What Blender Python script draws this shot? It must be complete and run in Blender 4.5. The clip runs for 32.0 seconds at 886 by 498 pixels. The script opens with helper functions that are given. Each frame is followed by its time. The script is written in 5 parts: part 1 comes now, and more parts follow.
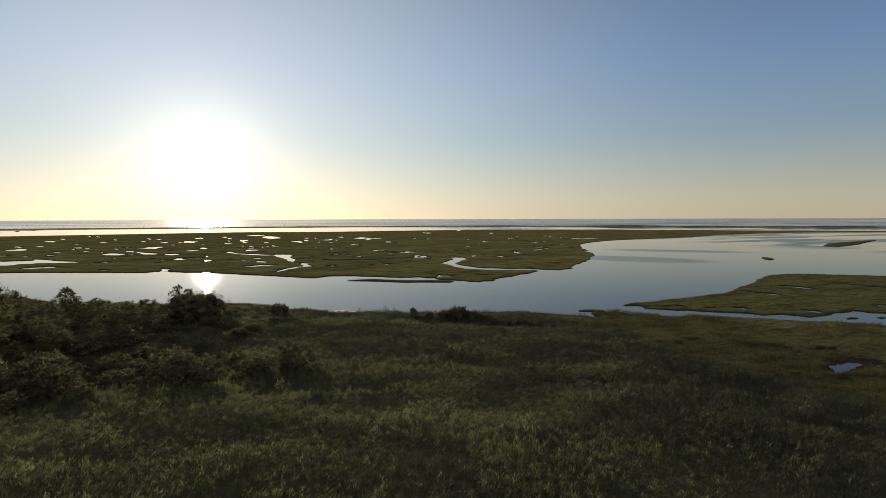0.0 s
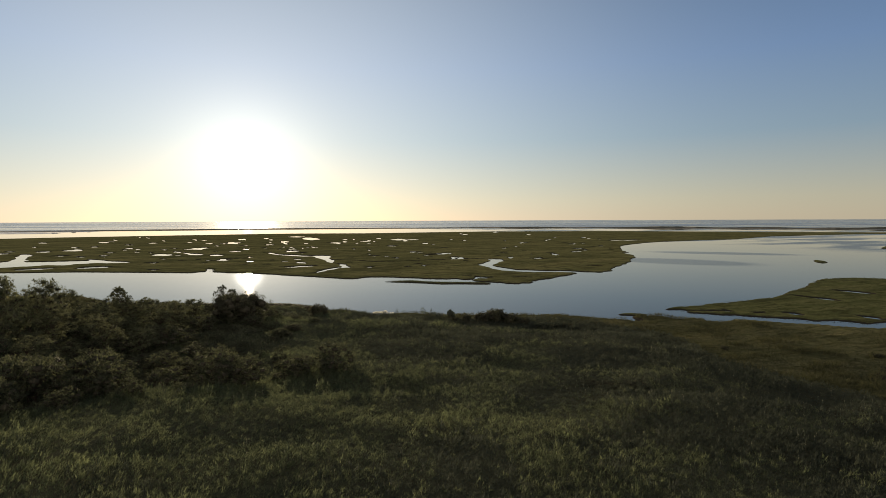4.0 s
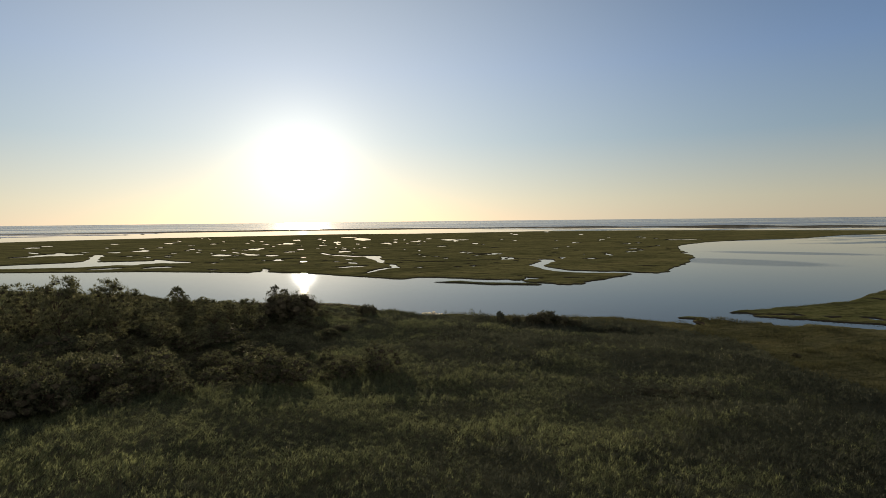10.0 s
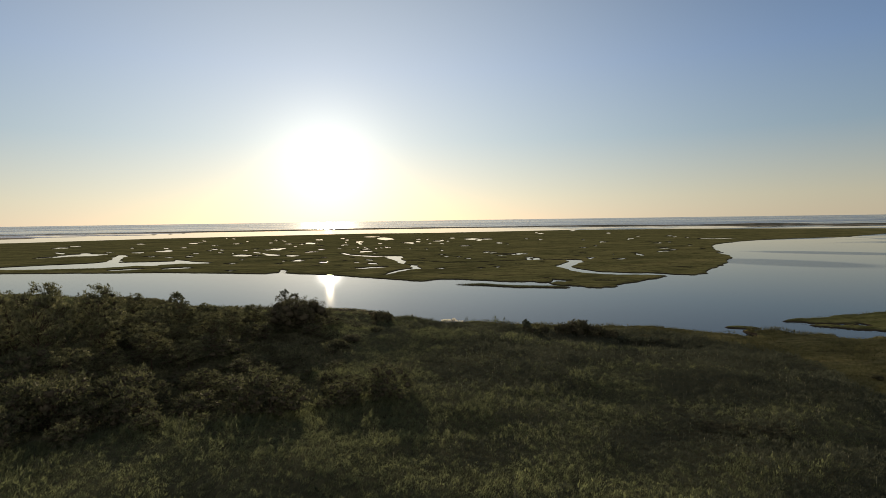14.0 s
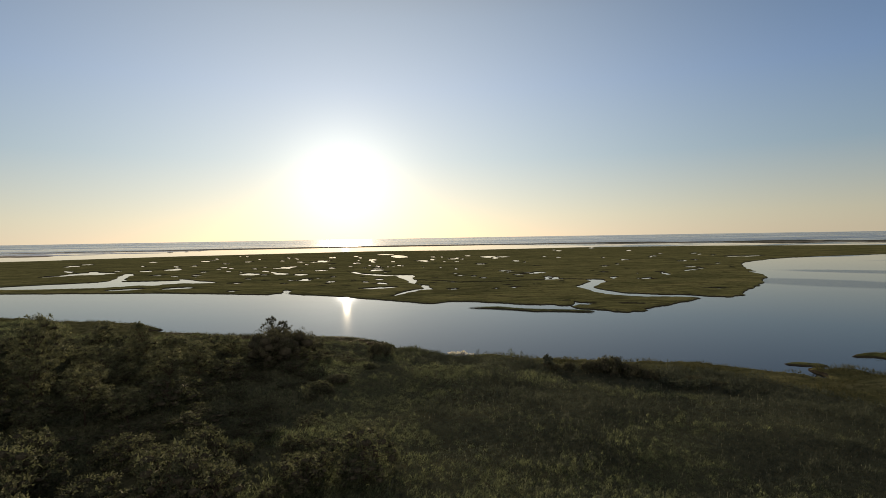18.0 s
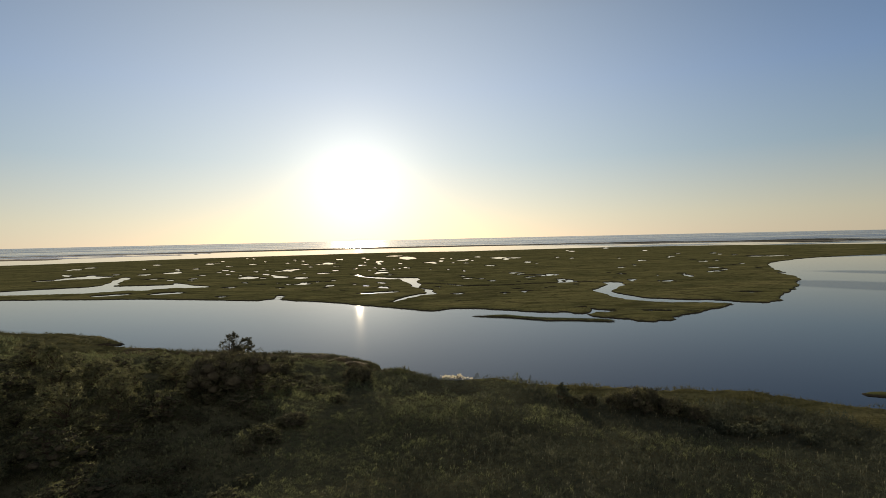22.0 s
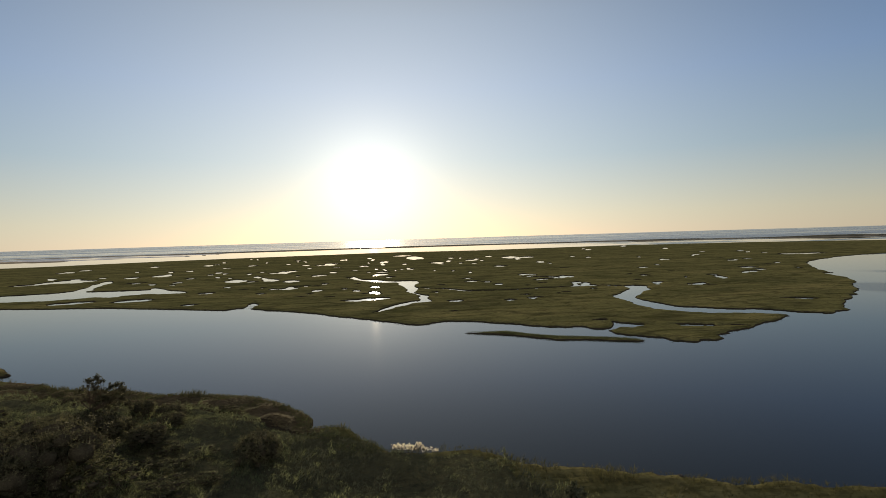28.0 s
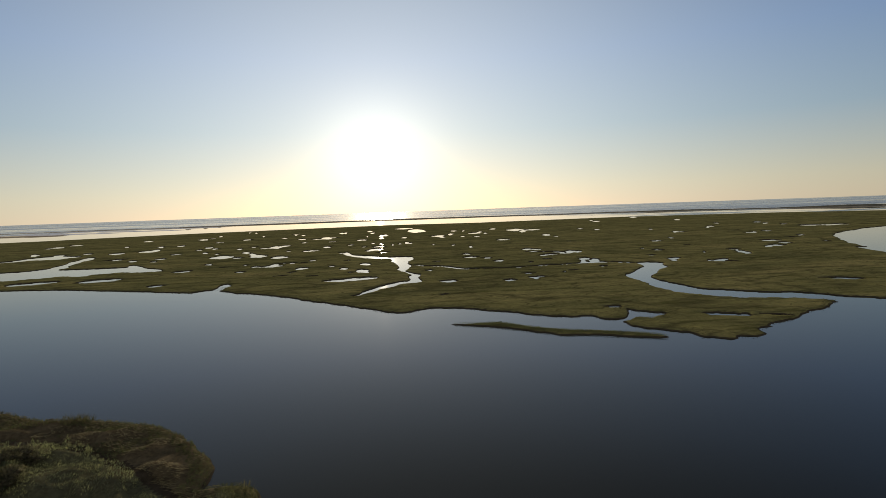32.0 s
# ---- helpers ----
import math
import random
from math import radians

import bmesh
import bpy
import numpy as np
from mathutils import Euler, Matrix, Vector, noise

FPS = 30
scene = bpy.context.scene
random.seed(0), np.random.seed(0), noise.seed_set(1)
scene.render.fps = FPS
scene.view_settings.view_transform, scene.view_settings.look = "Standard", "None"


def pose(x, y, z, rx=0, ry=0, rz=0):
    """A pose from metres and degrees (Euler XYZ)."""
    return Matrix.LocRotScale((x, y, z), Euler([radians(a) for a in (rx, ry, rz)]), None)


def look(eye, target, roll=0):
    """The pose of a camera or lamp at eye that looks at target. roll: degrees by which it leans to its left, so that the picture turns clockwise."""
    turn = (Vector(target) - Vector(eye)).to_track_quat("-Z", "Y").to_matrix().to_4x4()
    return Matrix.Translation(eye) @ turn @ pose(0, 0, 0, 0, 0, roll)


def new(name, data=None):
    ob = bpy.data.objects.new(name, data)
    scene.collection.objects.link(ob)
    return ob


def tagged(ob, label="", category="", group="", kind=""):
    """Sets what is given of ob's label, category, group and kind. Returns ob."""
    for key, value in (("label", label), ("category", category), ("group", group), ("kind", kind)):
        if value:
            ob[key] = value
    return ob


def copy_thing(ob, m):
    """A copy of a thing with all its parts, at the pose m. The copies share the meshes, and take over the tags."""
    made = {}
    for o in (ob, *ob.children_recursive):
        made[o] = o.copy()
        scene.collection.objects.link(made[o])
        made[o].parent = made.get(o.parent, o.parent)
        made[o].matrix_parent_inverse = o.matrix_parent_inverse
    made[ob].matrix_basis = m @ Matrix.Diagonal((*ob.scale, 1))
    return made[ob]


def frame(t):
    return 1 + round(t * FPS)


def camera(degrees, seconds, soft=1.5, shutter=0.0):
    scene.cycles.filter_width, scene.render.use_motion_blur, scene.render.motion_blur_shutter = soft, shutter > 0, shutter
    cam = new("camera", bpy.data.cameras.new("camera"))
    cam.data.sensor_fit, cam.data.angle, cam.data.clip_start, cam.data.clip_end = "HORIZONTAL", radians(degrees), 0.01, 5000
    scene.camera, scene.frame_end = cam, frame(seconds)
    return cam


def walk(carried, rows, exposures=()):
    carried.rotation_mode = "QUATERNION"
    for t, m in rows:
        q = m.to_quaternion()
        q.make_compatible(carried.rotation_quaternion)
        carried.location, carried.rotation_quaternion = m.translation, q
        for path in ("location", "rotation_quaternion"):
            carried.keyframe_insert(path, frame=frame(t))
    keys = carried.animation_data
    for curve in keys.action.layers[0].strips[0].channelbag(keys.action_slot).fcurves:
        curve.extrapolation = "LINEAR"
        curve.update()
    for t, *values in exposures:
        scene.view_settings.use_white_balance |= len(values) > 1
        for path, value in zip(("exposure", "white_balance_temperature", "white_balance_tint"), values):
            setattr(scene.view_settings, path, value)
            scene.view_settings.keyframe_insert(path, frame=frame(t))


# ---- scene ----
cam = camera(78.6, 32.0, soft=0.75)
# seconds, x, y, z, tilt, lean, heading
PATH = [
    (0.0, 0.02, 0.00, 24.02, 86.73, 0.15, -23.71),
    (0.5, 0.05, 0.04, 24.06, 86.75, 0.11, -23.21),
    (1.0, 0.05, 0.08, 24.10, 86.77, 0.11, -22.72),
    (1.5, 0.02, 0.12, 24.12, 86.77, 0.12, -22.25),
    (2.0, -0.02, 0.16, 24.14, 86.78, 0.14, -21.78),
    (2.5, -0.06, 0.19, 24.15, 86.81, 0.16, -21.30),
    (3.0, -0.09, 0.22, 24.15, 86.84, 0.18, -20.81),
    (3.5, -0.09, 0.24, 24.15, 86.86, 0.20, -20.32),
    (4.0, -0.08, 0.25, 24.15, 86.89, 0.22, -19.83),
    (4.5, -0.04, 0.25, 24.15, 86.91, 0.25, -19.36),
    (5.0, -0.00, 0.25, 24.14, 86.93, 0.29, -18.88),
    (5.5, 0.02, 0.23, 24.14, 86.95, 0.31, -18.39),
    (6.0, 0.04, 0.21, 24.13, 86.96, 0.33, -17.90),
    (6.5, 0.05, 0.19, 24.13, 86.96, 0.34, -17.41),
    (7.0, 0.06, 0.15, 24.12, 86.96, 0.34, -16.89),
    (7.5, 0.07, 0.17, 24.11, 86.95, 0.35, -16.43),
    (8.0, 0.13, 0.29, 24.11, 86.93, 0.40, -16.03),
    (8.5, 0.23, 0.52, 24.11, 86.93, 0.46, -15.65),
    (9.0, 0.38, 0.87, 24.10, 86.92, 0.52, -15.29),
    (9.5, 0.60, 1.34, 24.10, 86.93, 0.57, -14.89),
    (10.0, 0.88, 1.94, 24.10, 86.94, 0.61, -14.51),
    (10.5, 1.22, 2.67, 24.11, 86.94, 0.64, -14.12),
    (11.0, 1.59, 3.53, 24.11, 86.94, 0.67, -13.75),
    (11.5, 1.98, 4.55, 24.12, 86.94, 0.71, -13.41),
    (12.0, 2.39, 5.73, 24.13, 86.94, 0.76, -13.08),
    (12.5, 2.82, 7.08, 24.14, 86.93, 0.79, -12.79),
    (13.0, 3.27, 8.60, 24.15, 86.90, 0.81, -12.51),
    (13.5, 3.76, 10.25, 24.17, 86.85, 0.82, -12.23),
    (14.0, 4.29, 11.97, 24.19, 86.86, 0.81, -11.96),
    (14.5, 4.84, 13.74, 24.20, 86.91, 0.82, -11.70),
    (15.0, 5.44, 15.56, 24.21, 86.97, 0.82, -11.44),
    (15.5, 6.06, 17.43, 24.22, 87.09, 0.82, -11.20),
    (16.0, 6.69, 19.33, 24.23, 87.31, 0.82, -10.98),
    (16.5, 7.33, 21.25, 24.23, 87.62, 0.83, -10.77),
    (17.0, 7.98, 23.22, 24.22, 87.96, 0.85, -10.58),
    (17.5, 8.67, 25.24, 24.21, 88.40, 0.89, -10.39),
    (18.0, 9.41, 27.33, 24.20, 88.71, 0.94, -10.21),
    (18.5, 10.19, 29.47, 24.18, 88.80, 1.01, -10.04),
    (19.0, 11.00, 31.65, 24.15, 88.83, 1.06, -9.87),
    (19.5, 11.83, 33.85, 24.13, 88.81, 1.09, -9.69),
    (20.0, 12.66, 36.07, 24.10, 88.80, 1.10, -9.54),
    (20.5, 13.50, 38.31, 24.06, 88.78, 1.11, -9.38),
    (21.0, 14.37, 40.60, 24.02, 88.78, 1.14, -9.23),
    (21.5, 15.28, 42.95, 23.98, 88.81, 1.19, -9.07),
    (22.0, 16.23, 45.36, 23.94, 88.83, 1.27, -8.91),
    (22.5, 17.23, 47.79, 23.90, 88.87, 1.36, -8.77),
    (23.0, 18.26, 50.24, 23.86, 88.91, 1.44, -8.64),
    (23.5, 19.31, 52.68, 23.82, 88.94, 1.50, -8.50),
    (24.0, 20.36, 55.11, 23.78, 88.95, 1.54, -8.35),
    (24.5, 21.38, 57.54, 23.75, 88.94, 1.56, -8.19),
    (25.0, 22.37, 60.00, 23.72, 88.94, 1.59, -8.05),
    (25.5, 23.36, 62.48, 23.69, 88.94, 1.61, -7.91),
    (26.0, 24.34, 64.97, 23.67, 88.93, 1.63, -7.78),
    (26.5, 25.33, 67.47, 23.65, 89.02, 1.65, -7.66),
    (27.0, 26.32, 69.99, 23.64, 89.05, 1.66, -7.54),
    (27.5, 27.29, 72.55, 23.63, 88.95, 1.68, -7.43),
    (28.0, 28.25, 75.14, 23.63, 88.76, 1.71, -7.33),
    (28.5, 29.20, 77.76, 23.63, 88.48, 1.73, -7.25),
    (29.0, 30.13, 80.39, 23.63, 88.11, 1.76, -7.18),
    (29.5, 31.07, 83.01, 23.64, 87.75, 1.80, -7.11),
    (30.0, 32.02, 85.61, 23.66, 87.38, 1.85, -7.04),
    (30.5, 32.99, 88.20, 23.68, 86.98, 1.90, -6.97),
    (31.0, 34.00, 90.80, 23.70, 86.57, 1.95, -6.87),
    (31.5, 35.06, 93.46, 23.74, 86.19, 1.98, -6.75),
    (32.0, 36.15, 96.20, 23.77, 85.80, 1.98, -6.59),
]
walk(cam, [(t, pose(*row)) for t, *row in PATH], exposures=[(0.0, 0.25), (32.0, 0.25)])

# ---- world, sun ----
SUN_ELEVATION = radians(5.5)
SUN_WAY = Vector((0, math.cos(SUN_ELEVATION), math.sin(SUN_ELEVATION)))


def ramp(nt, fac, stops):
    r = nt.nodes.new("ShaderNodeValToRGB")
    el = r.color_ramp.elements
    while len(el) < len(stops):
        el.new(0.5)
    for e, (p, c) in zip(el, stops):
        e.position, e.color = p, (*c, 1)
    nt.links.new(fac, r.inputs[0])
    return r.outputs[0]


def build_world():
    world = bpy.data.worlds.new("sky")
    scene.world = world
    world.use_nodes = True
    nt = world.node_tree
    nt.nodes.clear()
    out = nt.nodes.new("ShaderNodeOutputWorld")
    sky = nt.nodes.new("ShaderNodeTexSky")
    sky.sky_type = "NISHITA"
    sky.sun_disc = False
    sky.sun_elevation = SUN_ELEVATION
    sky.sun_rotation = 0.0
    sky.altitude = 10
    sky.air_density, sky.dust_density, sky.ozone_density = 1.0, 0.3, 2.0
    back = nt.nodes.new("ShaderNodeBackground")
    back.inputs["Strength"].default_value = 0.022
    nt.links.new(sky.outputs[0], back.inputs["Color"])
    # aureole of the low sun in the hazy air, with lens bloom painted in
    coord = nt.nodes.new("ShaderNodeTexCoord")
    dot = nt.nodes.new("ShaderNodeVectorMath")
    dot.operation = "DOT_PRODUCT"
    dot.inputs[1].default_value = SUN_WAY
    norm = nt.nodes.new("ShaderNodeVectorMath")
    norm.operation = "NORMALIZE"
    nt.links.new(coord.outputs["Generated"], norm.inputs[0])
    nt.links.new(norm.outputs[0], dot.inputs[0])
    pos = nt.nodes.new("ShaderNodeMath")
    pos.operation = "MAXIMUM"
    pos.inputs[1].default_value = 0.0
    nt.links.new(dot.outputs["Value"], pos.inputs[0])
    # rosy sky opposite the low sun, made stronger as fill on shaded plants
    away = nt.nodes.new("ShaderNodeMapRange")
    away.inputs["From Min"].default_value, away.inputs["From Max"].default_value = 0.0, -1.0
    away.inputs["To Max"].default_value = 1.05
    nt.links.new(dot.outputs["Value"], away.inputs["Value"])
    rosy_fill = nt.nodes.new("ShaderNodeBackground")
    rosy_fill.inputs["Color"].default_value = (1.0, 0.85, 0.70, 1)
    nt.links.new(away.outputs[0], rosy_fill.inputs["Strength"])
    # morning haze, thick and pale towards the horizon
    height = nt.nodes.new("ShaderNodeSeparateXYZ")
    nt.links.new(norm.outputs[0], height.inputs[0])
    haze = nt.nodes.new("ShaderNodeBackground")
    nt.links.new(ramp(nt, height.outputs["Z"], ((0.0, (0.325, 0.295, 0.232)), (0.035, (0.306, 0.288, 0.236)), (0.14, (0.155, 0.211, 0.272)), (0.26, (0.102, 0.162, 0.284)), (0.37, (0.069, 0.116, 0.208)), (0.47, (0.030, 0.046, 0.080)), (1.0, (0.05, 0.072, 0.108)))), haze.inputs["Color"])
    both = nt.nodes.new("ShaderNodeAddShader")
    nt.links.new(back.outputs[0], both.inputs[0])
    nt.links.new(haze.outputs[0], both.inputs[1])
    far_side = nt.nodes.new("ShaderNodeAddShader")
    nt.links.new(both.outputs[0], far_side.inputs[0])
    nt.links.new(rosy_fill.outputs[0], far_side.inputs[1])
    last = far_side.outputs[0]
    for power, strength, colour in ((6, 0.33, (0.95, 0.95, 0.85)), (40, 0.04, (1.0, 0.96, 0.80)), (215, 0.28, (1.0, 0.96, 0.84)), (9000, 5.0, (1.0, 0.95, 0.85))):
        p = nt.nodes.new("ShaderNodeMath")
        p.operation = "POWER"
        p.inputs[1].default_value = power
        nt.links.new(pos.outputs[0], p.inputs[0])
        m = nt.nodes.new("ShaderNodeMath")
        m.operation = "MULTIPLY"
        m.inputs[1].default_value = strength
        nt.links.new(p.outputs[0], m.inputs[0])
        glow = nt.nodes.new("ShaderNodeBackground")
        glow.inputs["Color"].default_value = (*colour, 1)
        nt.links.new(m.outputs[0], glow.inputs["Strength"])
        add = nt.nodes.new("ShaderNodeAddShader")
        nt.links.new(last, add.inputs[0])
        nt.links.new(glow.outputs[0], add.inputs[1])
        last = add.outputs[0]
    nt.links.new(last, out.inputs["Surface"])


build_world()
lamp = bpy.data.lights.new("sun", "SUN")
lamp.energy, lamp.angle, lamp.color = 5.0, radians(0.6), (1.0, 0.80, 0.55)
sun = new("sun", lamp)
sun.matrix_world = look(SUN_WAY * 200, (0, 0, 0))

# ---- materials ----


def material(name, build):
    m = bpy.data.materials.new(name)
    m.use_nodes = True
    nt = m.node_tree
    nt.nodes.clear()
    out = nt.nodes.new("ShaderNodeOutputMaterial")
    build(nt, out)
    return m


def node(nt, kind, **values):
    n = nt.nodes.new(kind)
    for key, value in values.items():
        n.inputs[key.replace("_", " ")].default_value = value
    return n


def noise_tex(nt, scale, detail=4.0, rough=0.55, stretch=None):
    coord = nt.nodes.new("ShaderNodeTexCoord")
    src = coord.outputs["Object"]
    if stretch:
        mp = nt.nodes.new("ShaderNodeMapping")
        mp.inputs["Scale"].default_value = stretch
        nt.links.new(src, mp.inputs[0])
        src = mp.outputs[0]
    n = node(nt, "ShaderNodeTexNoise", Scale=scale, Detail=detail, Roughness=rough)
    nt.links.new(src, n.inputs["Vector"])
    return n.outputs["Fac"]


def mix(nt, fac, a, b, mode="MIX"):
    m = nt.nodes.new("ShaderNodeMix")
    m.data_type, m.blend_type = "RGBA", mode
    for socket, v in ((m.inputs[0], fac), (m.inputs[6], a), (m.inputs[7], b)):
        if isinstance(v, (int, float)):
            socket.default_value = v
        elif isinstance(v, tuple):
            socket.default_value = (*v, 1)
        else:
            nt.links.new(v, socket)
    return m.outputs[2]


def bump(nt, height, strength, distance):
    b = node(nt, "ShaderNodeBump", Strength=strength, Distance=distance)
    nt.links.new(height, b.inputs["Height"])
    return b.outputs[0]


def ground_material(name, dark, mid, light, big, small, rough=0.95, relief=0.3, streak=None, gloss=0.0):
    def build(nt, out):
        p = node(nt, "ShaderNodeBsdfPrincipled", Roughness=rough)
        p.inputs["Specular IOR Level"].default_value = gloss
        a = ramp(nt, noise_tex(nt, big, 5.0, 0.6, streak), ((0.3, dark), (0.5, mid), (0.72, light)))
        fine = ramp(nt, noise_tex(nt, small, 6.0, 0.7), ((0.3, (0.55, 0.55, 0.55)), (0.7, (1.35, 1.35, 1.3))))
        nt.links.new(mix(nt, 0.8, a, fine, "MULTIPLY"), p.inputs["Base Color"])
        nt.links.new(bump(nt, noise_tex(nt, small, 6.0, 0.7), relief, 0.3), p.inputs["Normal"])
        nt.links.new(p.outputs[0], out.inputs["Surface"])
    return material(name, build)


def leaf_material(name, dark, light, tip, big=0.06, glow=0.4):
    """Leaves that let light through, varied from plant to plant and over the field."""
    def build(nt, out):
        geo = nt.nodes.new("ShaderNodeNewGeometry")
        col = ramp(nt, noise_tex(nt, big, 4.0, 0.6), ((0.32, dark), (0.68, light)))
        per = ramp(nt, geo.outputs["Random Per Island"], ((0.0, (0.80, 0.81, 0.81)), (0.85, (1.08, 1.08, 1.02)), (1.0, tip)))
        col = mix(nt, 1.0, col, per, "MULTIPLY")
        plant = ramp(nt, noise_tex(nt, 1.1, 2.0, 0.5), ((0.3, (0.72, 0.74, 0.76)), (0.7, (1.25, 1.22, 1.12))))
        col = mix(nt, 0.8, col, plant, "MULTIPLY")
        p = node(nt, "ShaderNodeBsdfPrincipled", Roughness=0.8)
        p.inputs["Specular IOR Level"].default_value = 0.03
        nt.links.new(col, p.inputs["Base Color"])
        tr = nt.nodes.new("ShaderNodeBsdfTranslucent")
        nt.links.new(mix(nt, 1.0, col, (1.04, 1.1, 0.97), "MULTIPLY"), tr.inputs["Color"])
        ms = nt.nodes.new("ShaderNodeMixShader")
        ms.inputs[0].default_value = glow
        nt.links.new(p.outputs[0], ms.inputs[1])
        nt.links.new(tr.outputs[0], ms.inputs[2])
        nt.links.new(ms.outputs[0], out.inputs["Surface"])
    return material(name, build)


# wind lanes on the bay: place, heading, half length, half width
LANES = ((310, 288, -46, 62, 20), (228, 242, -57, 55, 29))


def water_build(nt, out):
    p = node(nt, "ShaderNodeBsdfPrincipled", IOR=1.33)
    p.inputs["Specular IOR Level"].default_value = 0.27
    calm = ramp(nt, noise_tex(nt, 0.009, 4.0, 0.55, (0.45, 1.6, 1)), ((0.49, (0, 0, 0)), (0.56, (1, 1, 1))))
    deep = ramp(nt, noise_tex(nt, 0.012, 3.0, 0.5), ((0.35, (0.0095, 0.0105, 0.0088)), (0.7, (0.0132, 0.0145, 0.0122))))
    nt.links.new(deep, p.inputs["Base Color"])
    coord = nt.nodes.new("ShaderNodeTexCoord")
    east = nt.nodes.new("ShaderNodeSeparateXYZ")
    nt.links.new(coord.outputs["Object"], east.inputs[0])
    bay = nt.nodes.new("ShaderNodeMapRange")
    bay.inputs["From Min"].default_value, bay.inputs["From Max"].default_value = 380.0, 460.0
    nt.links.new(east.outputs["X"], bay.inputs["Value"])
    calm = mix(nt, 1.0, calm, bay.outputs[0], "MULTIPLY")
    for cx, cy, turn, long, wide in LANES:
        at = nt.nodes.new("ShaderNodeMapping")
        at.vector_type = "TEXTURE"
        at.inputs["Location"].default_value, at.inputs["Rotation"].default_value, at.inputs["Scale"].default_value = (cx, cy, 0), (0, 0, radians(turn)), (long, wide, 1)
        nt.links.new(coord.outputs["Object"], at.inputs[0])
        far = nt.nodes.new("ShaderNodeVectorMath")
        far.operation = "LENGTH"
        nt.links.new(at.outputs[0], far.inputs[0])
        calm = mix(nt, 1.0, calm, ramp(nt, far.outputs["Value"], ((0.6, (0.85, 0.85, 0.85)), (1.0, (0, 0, 0)))), "LIGHTEN")
    r = nt.nodes.new("ShaderNodeMapRange")
    r.inputs["To Min"].default_value, r.inputs["To Max"].default_value = 0.02, 0.22
    nt.links.new(calm, r.inputs["Value"])
    nt.links.new(r.outputs[0], p.inputs["Roughness"])
    b = node(nt, "ShaderNodeBump", Strength=0.06, Distance=0.05)
    lanes = nt.nodes.new("ShaderNodeMapRange")
    lanes.inputs["To Min"].default_value, lanes.inputs["To Max"].default_value = 0.02, 0.5
    nt.links.new(calm, lanes.inputs["Value"])
    nt.links.new(lanes.outputs[0], b.inputs["Strength"])
    nt.links.new(noise_tex(nt, 1.2, 5.0, 0.6, (0.6, 1.4, 1)), b.inputs["Height"])
    nt.links.new(b.outputs[0], p.inputs["Normal"])
    nt.links.new(p.outputs[0], out.inputs["Surface"])


def sea_build(nt, out):
    p = node(nt, "ShaderNodeBsdfPrincipled", IOR=1.33, Roughness=0.15)
    lanes = nt.nodes.new("ShaderNodeMapRange")
    lanes.inputs["From Min"].default_value, lanes.inputs["From Max"].default_value = 0.38, 0.62
    lanes.inputs["To Min"].default_value, lanes.inputs["To Max"].default_value = 0.10, 0.32
    nt.links.new(noise_tex(nt, 0.004, 5.0, 0.65, (0.12, 2.4, 1)), lanes.inputs["Value"])
    nt.links.new(lanes.outputs[0], p.inputs["Roughness"])
    nt.links.new(ramp(nt, noise_tex(nt, 0.006, 4.0, 0.65, (0.2, 2.2, 1)), ((0.36, (0.035, 0.04, 0.06)), (0.5, (0.075, 0.08, 0.10)), (0.68, (0.16, 0.16, 0.175)))), p.inputs["Base Color"])
    b = node(nt, "ShaderNodeBump", Strength=0.12, Distance=1.0)
    nt.links.new(noise_tex(nt, 0.12, 5.0, 0.65, (0.5, 1.5, 1)), b.inputs["Height"])
    nt.links.new(b.outputs[0], p.inputs["Normal"])
    nt.links.new(p.outputs[0], out.inputs["Surface"])


WATER = material("water", water_build)
SEA = material("sea", sea_build)


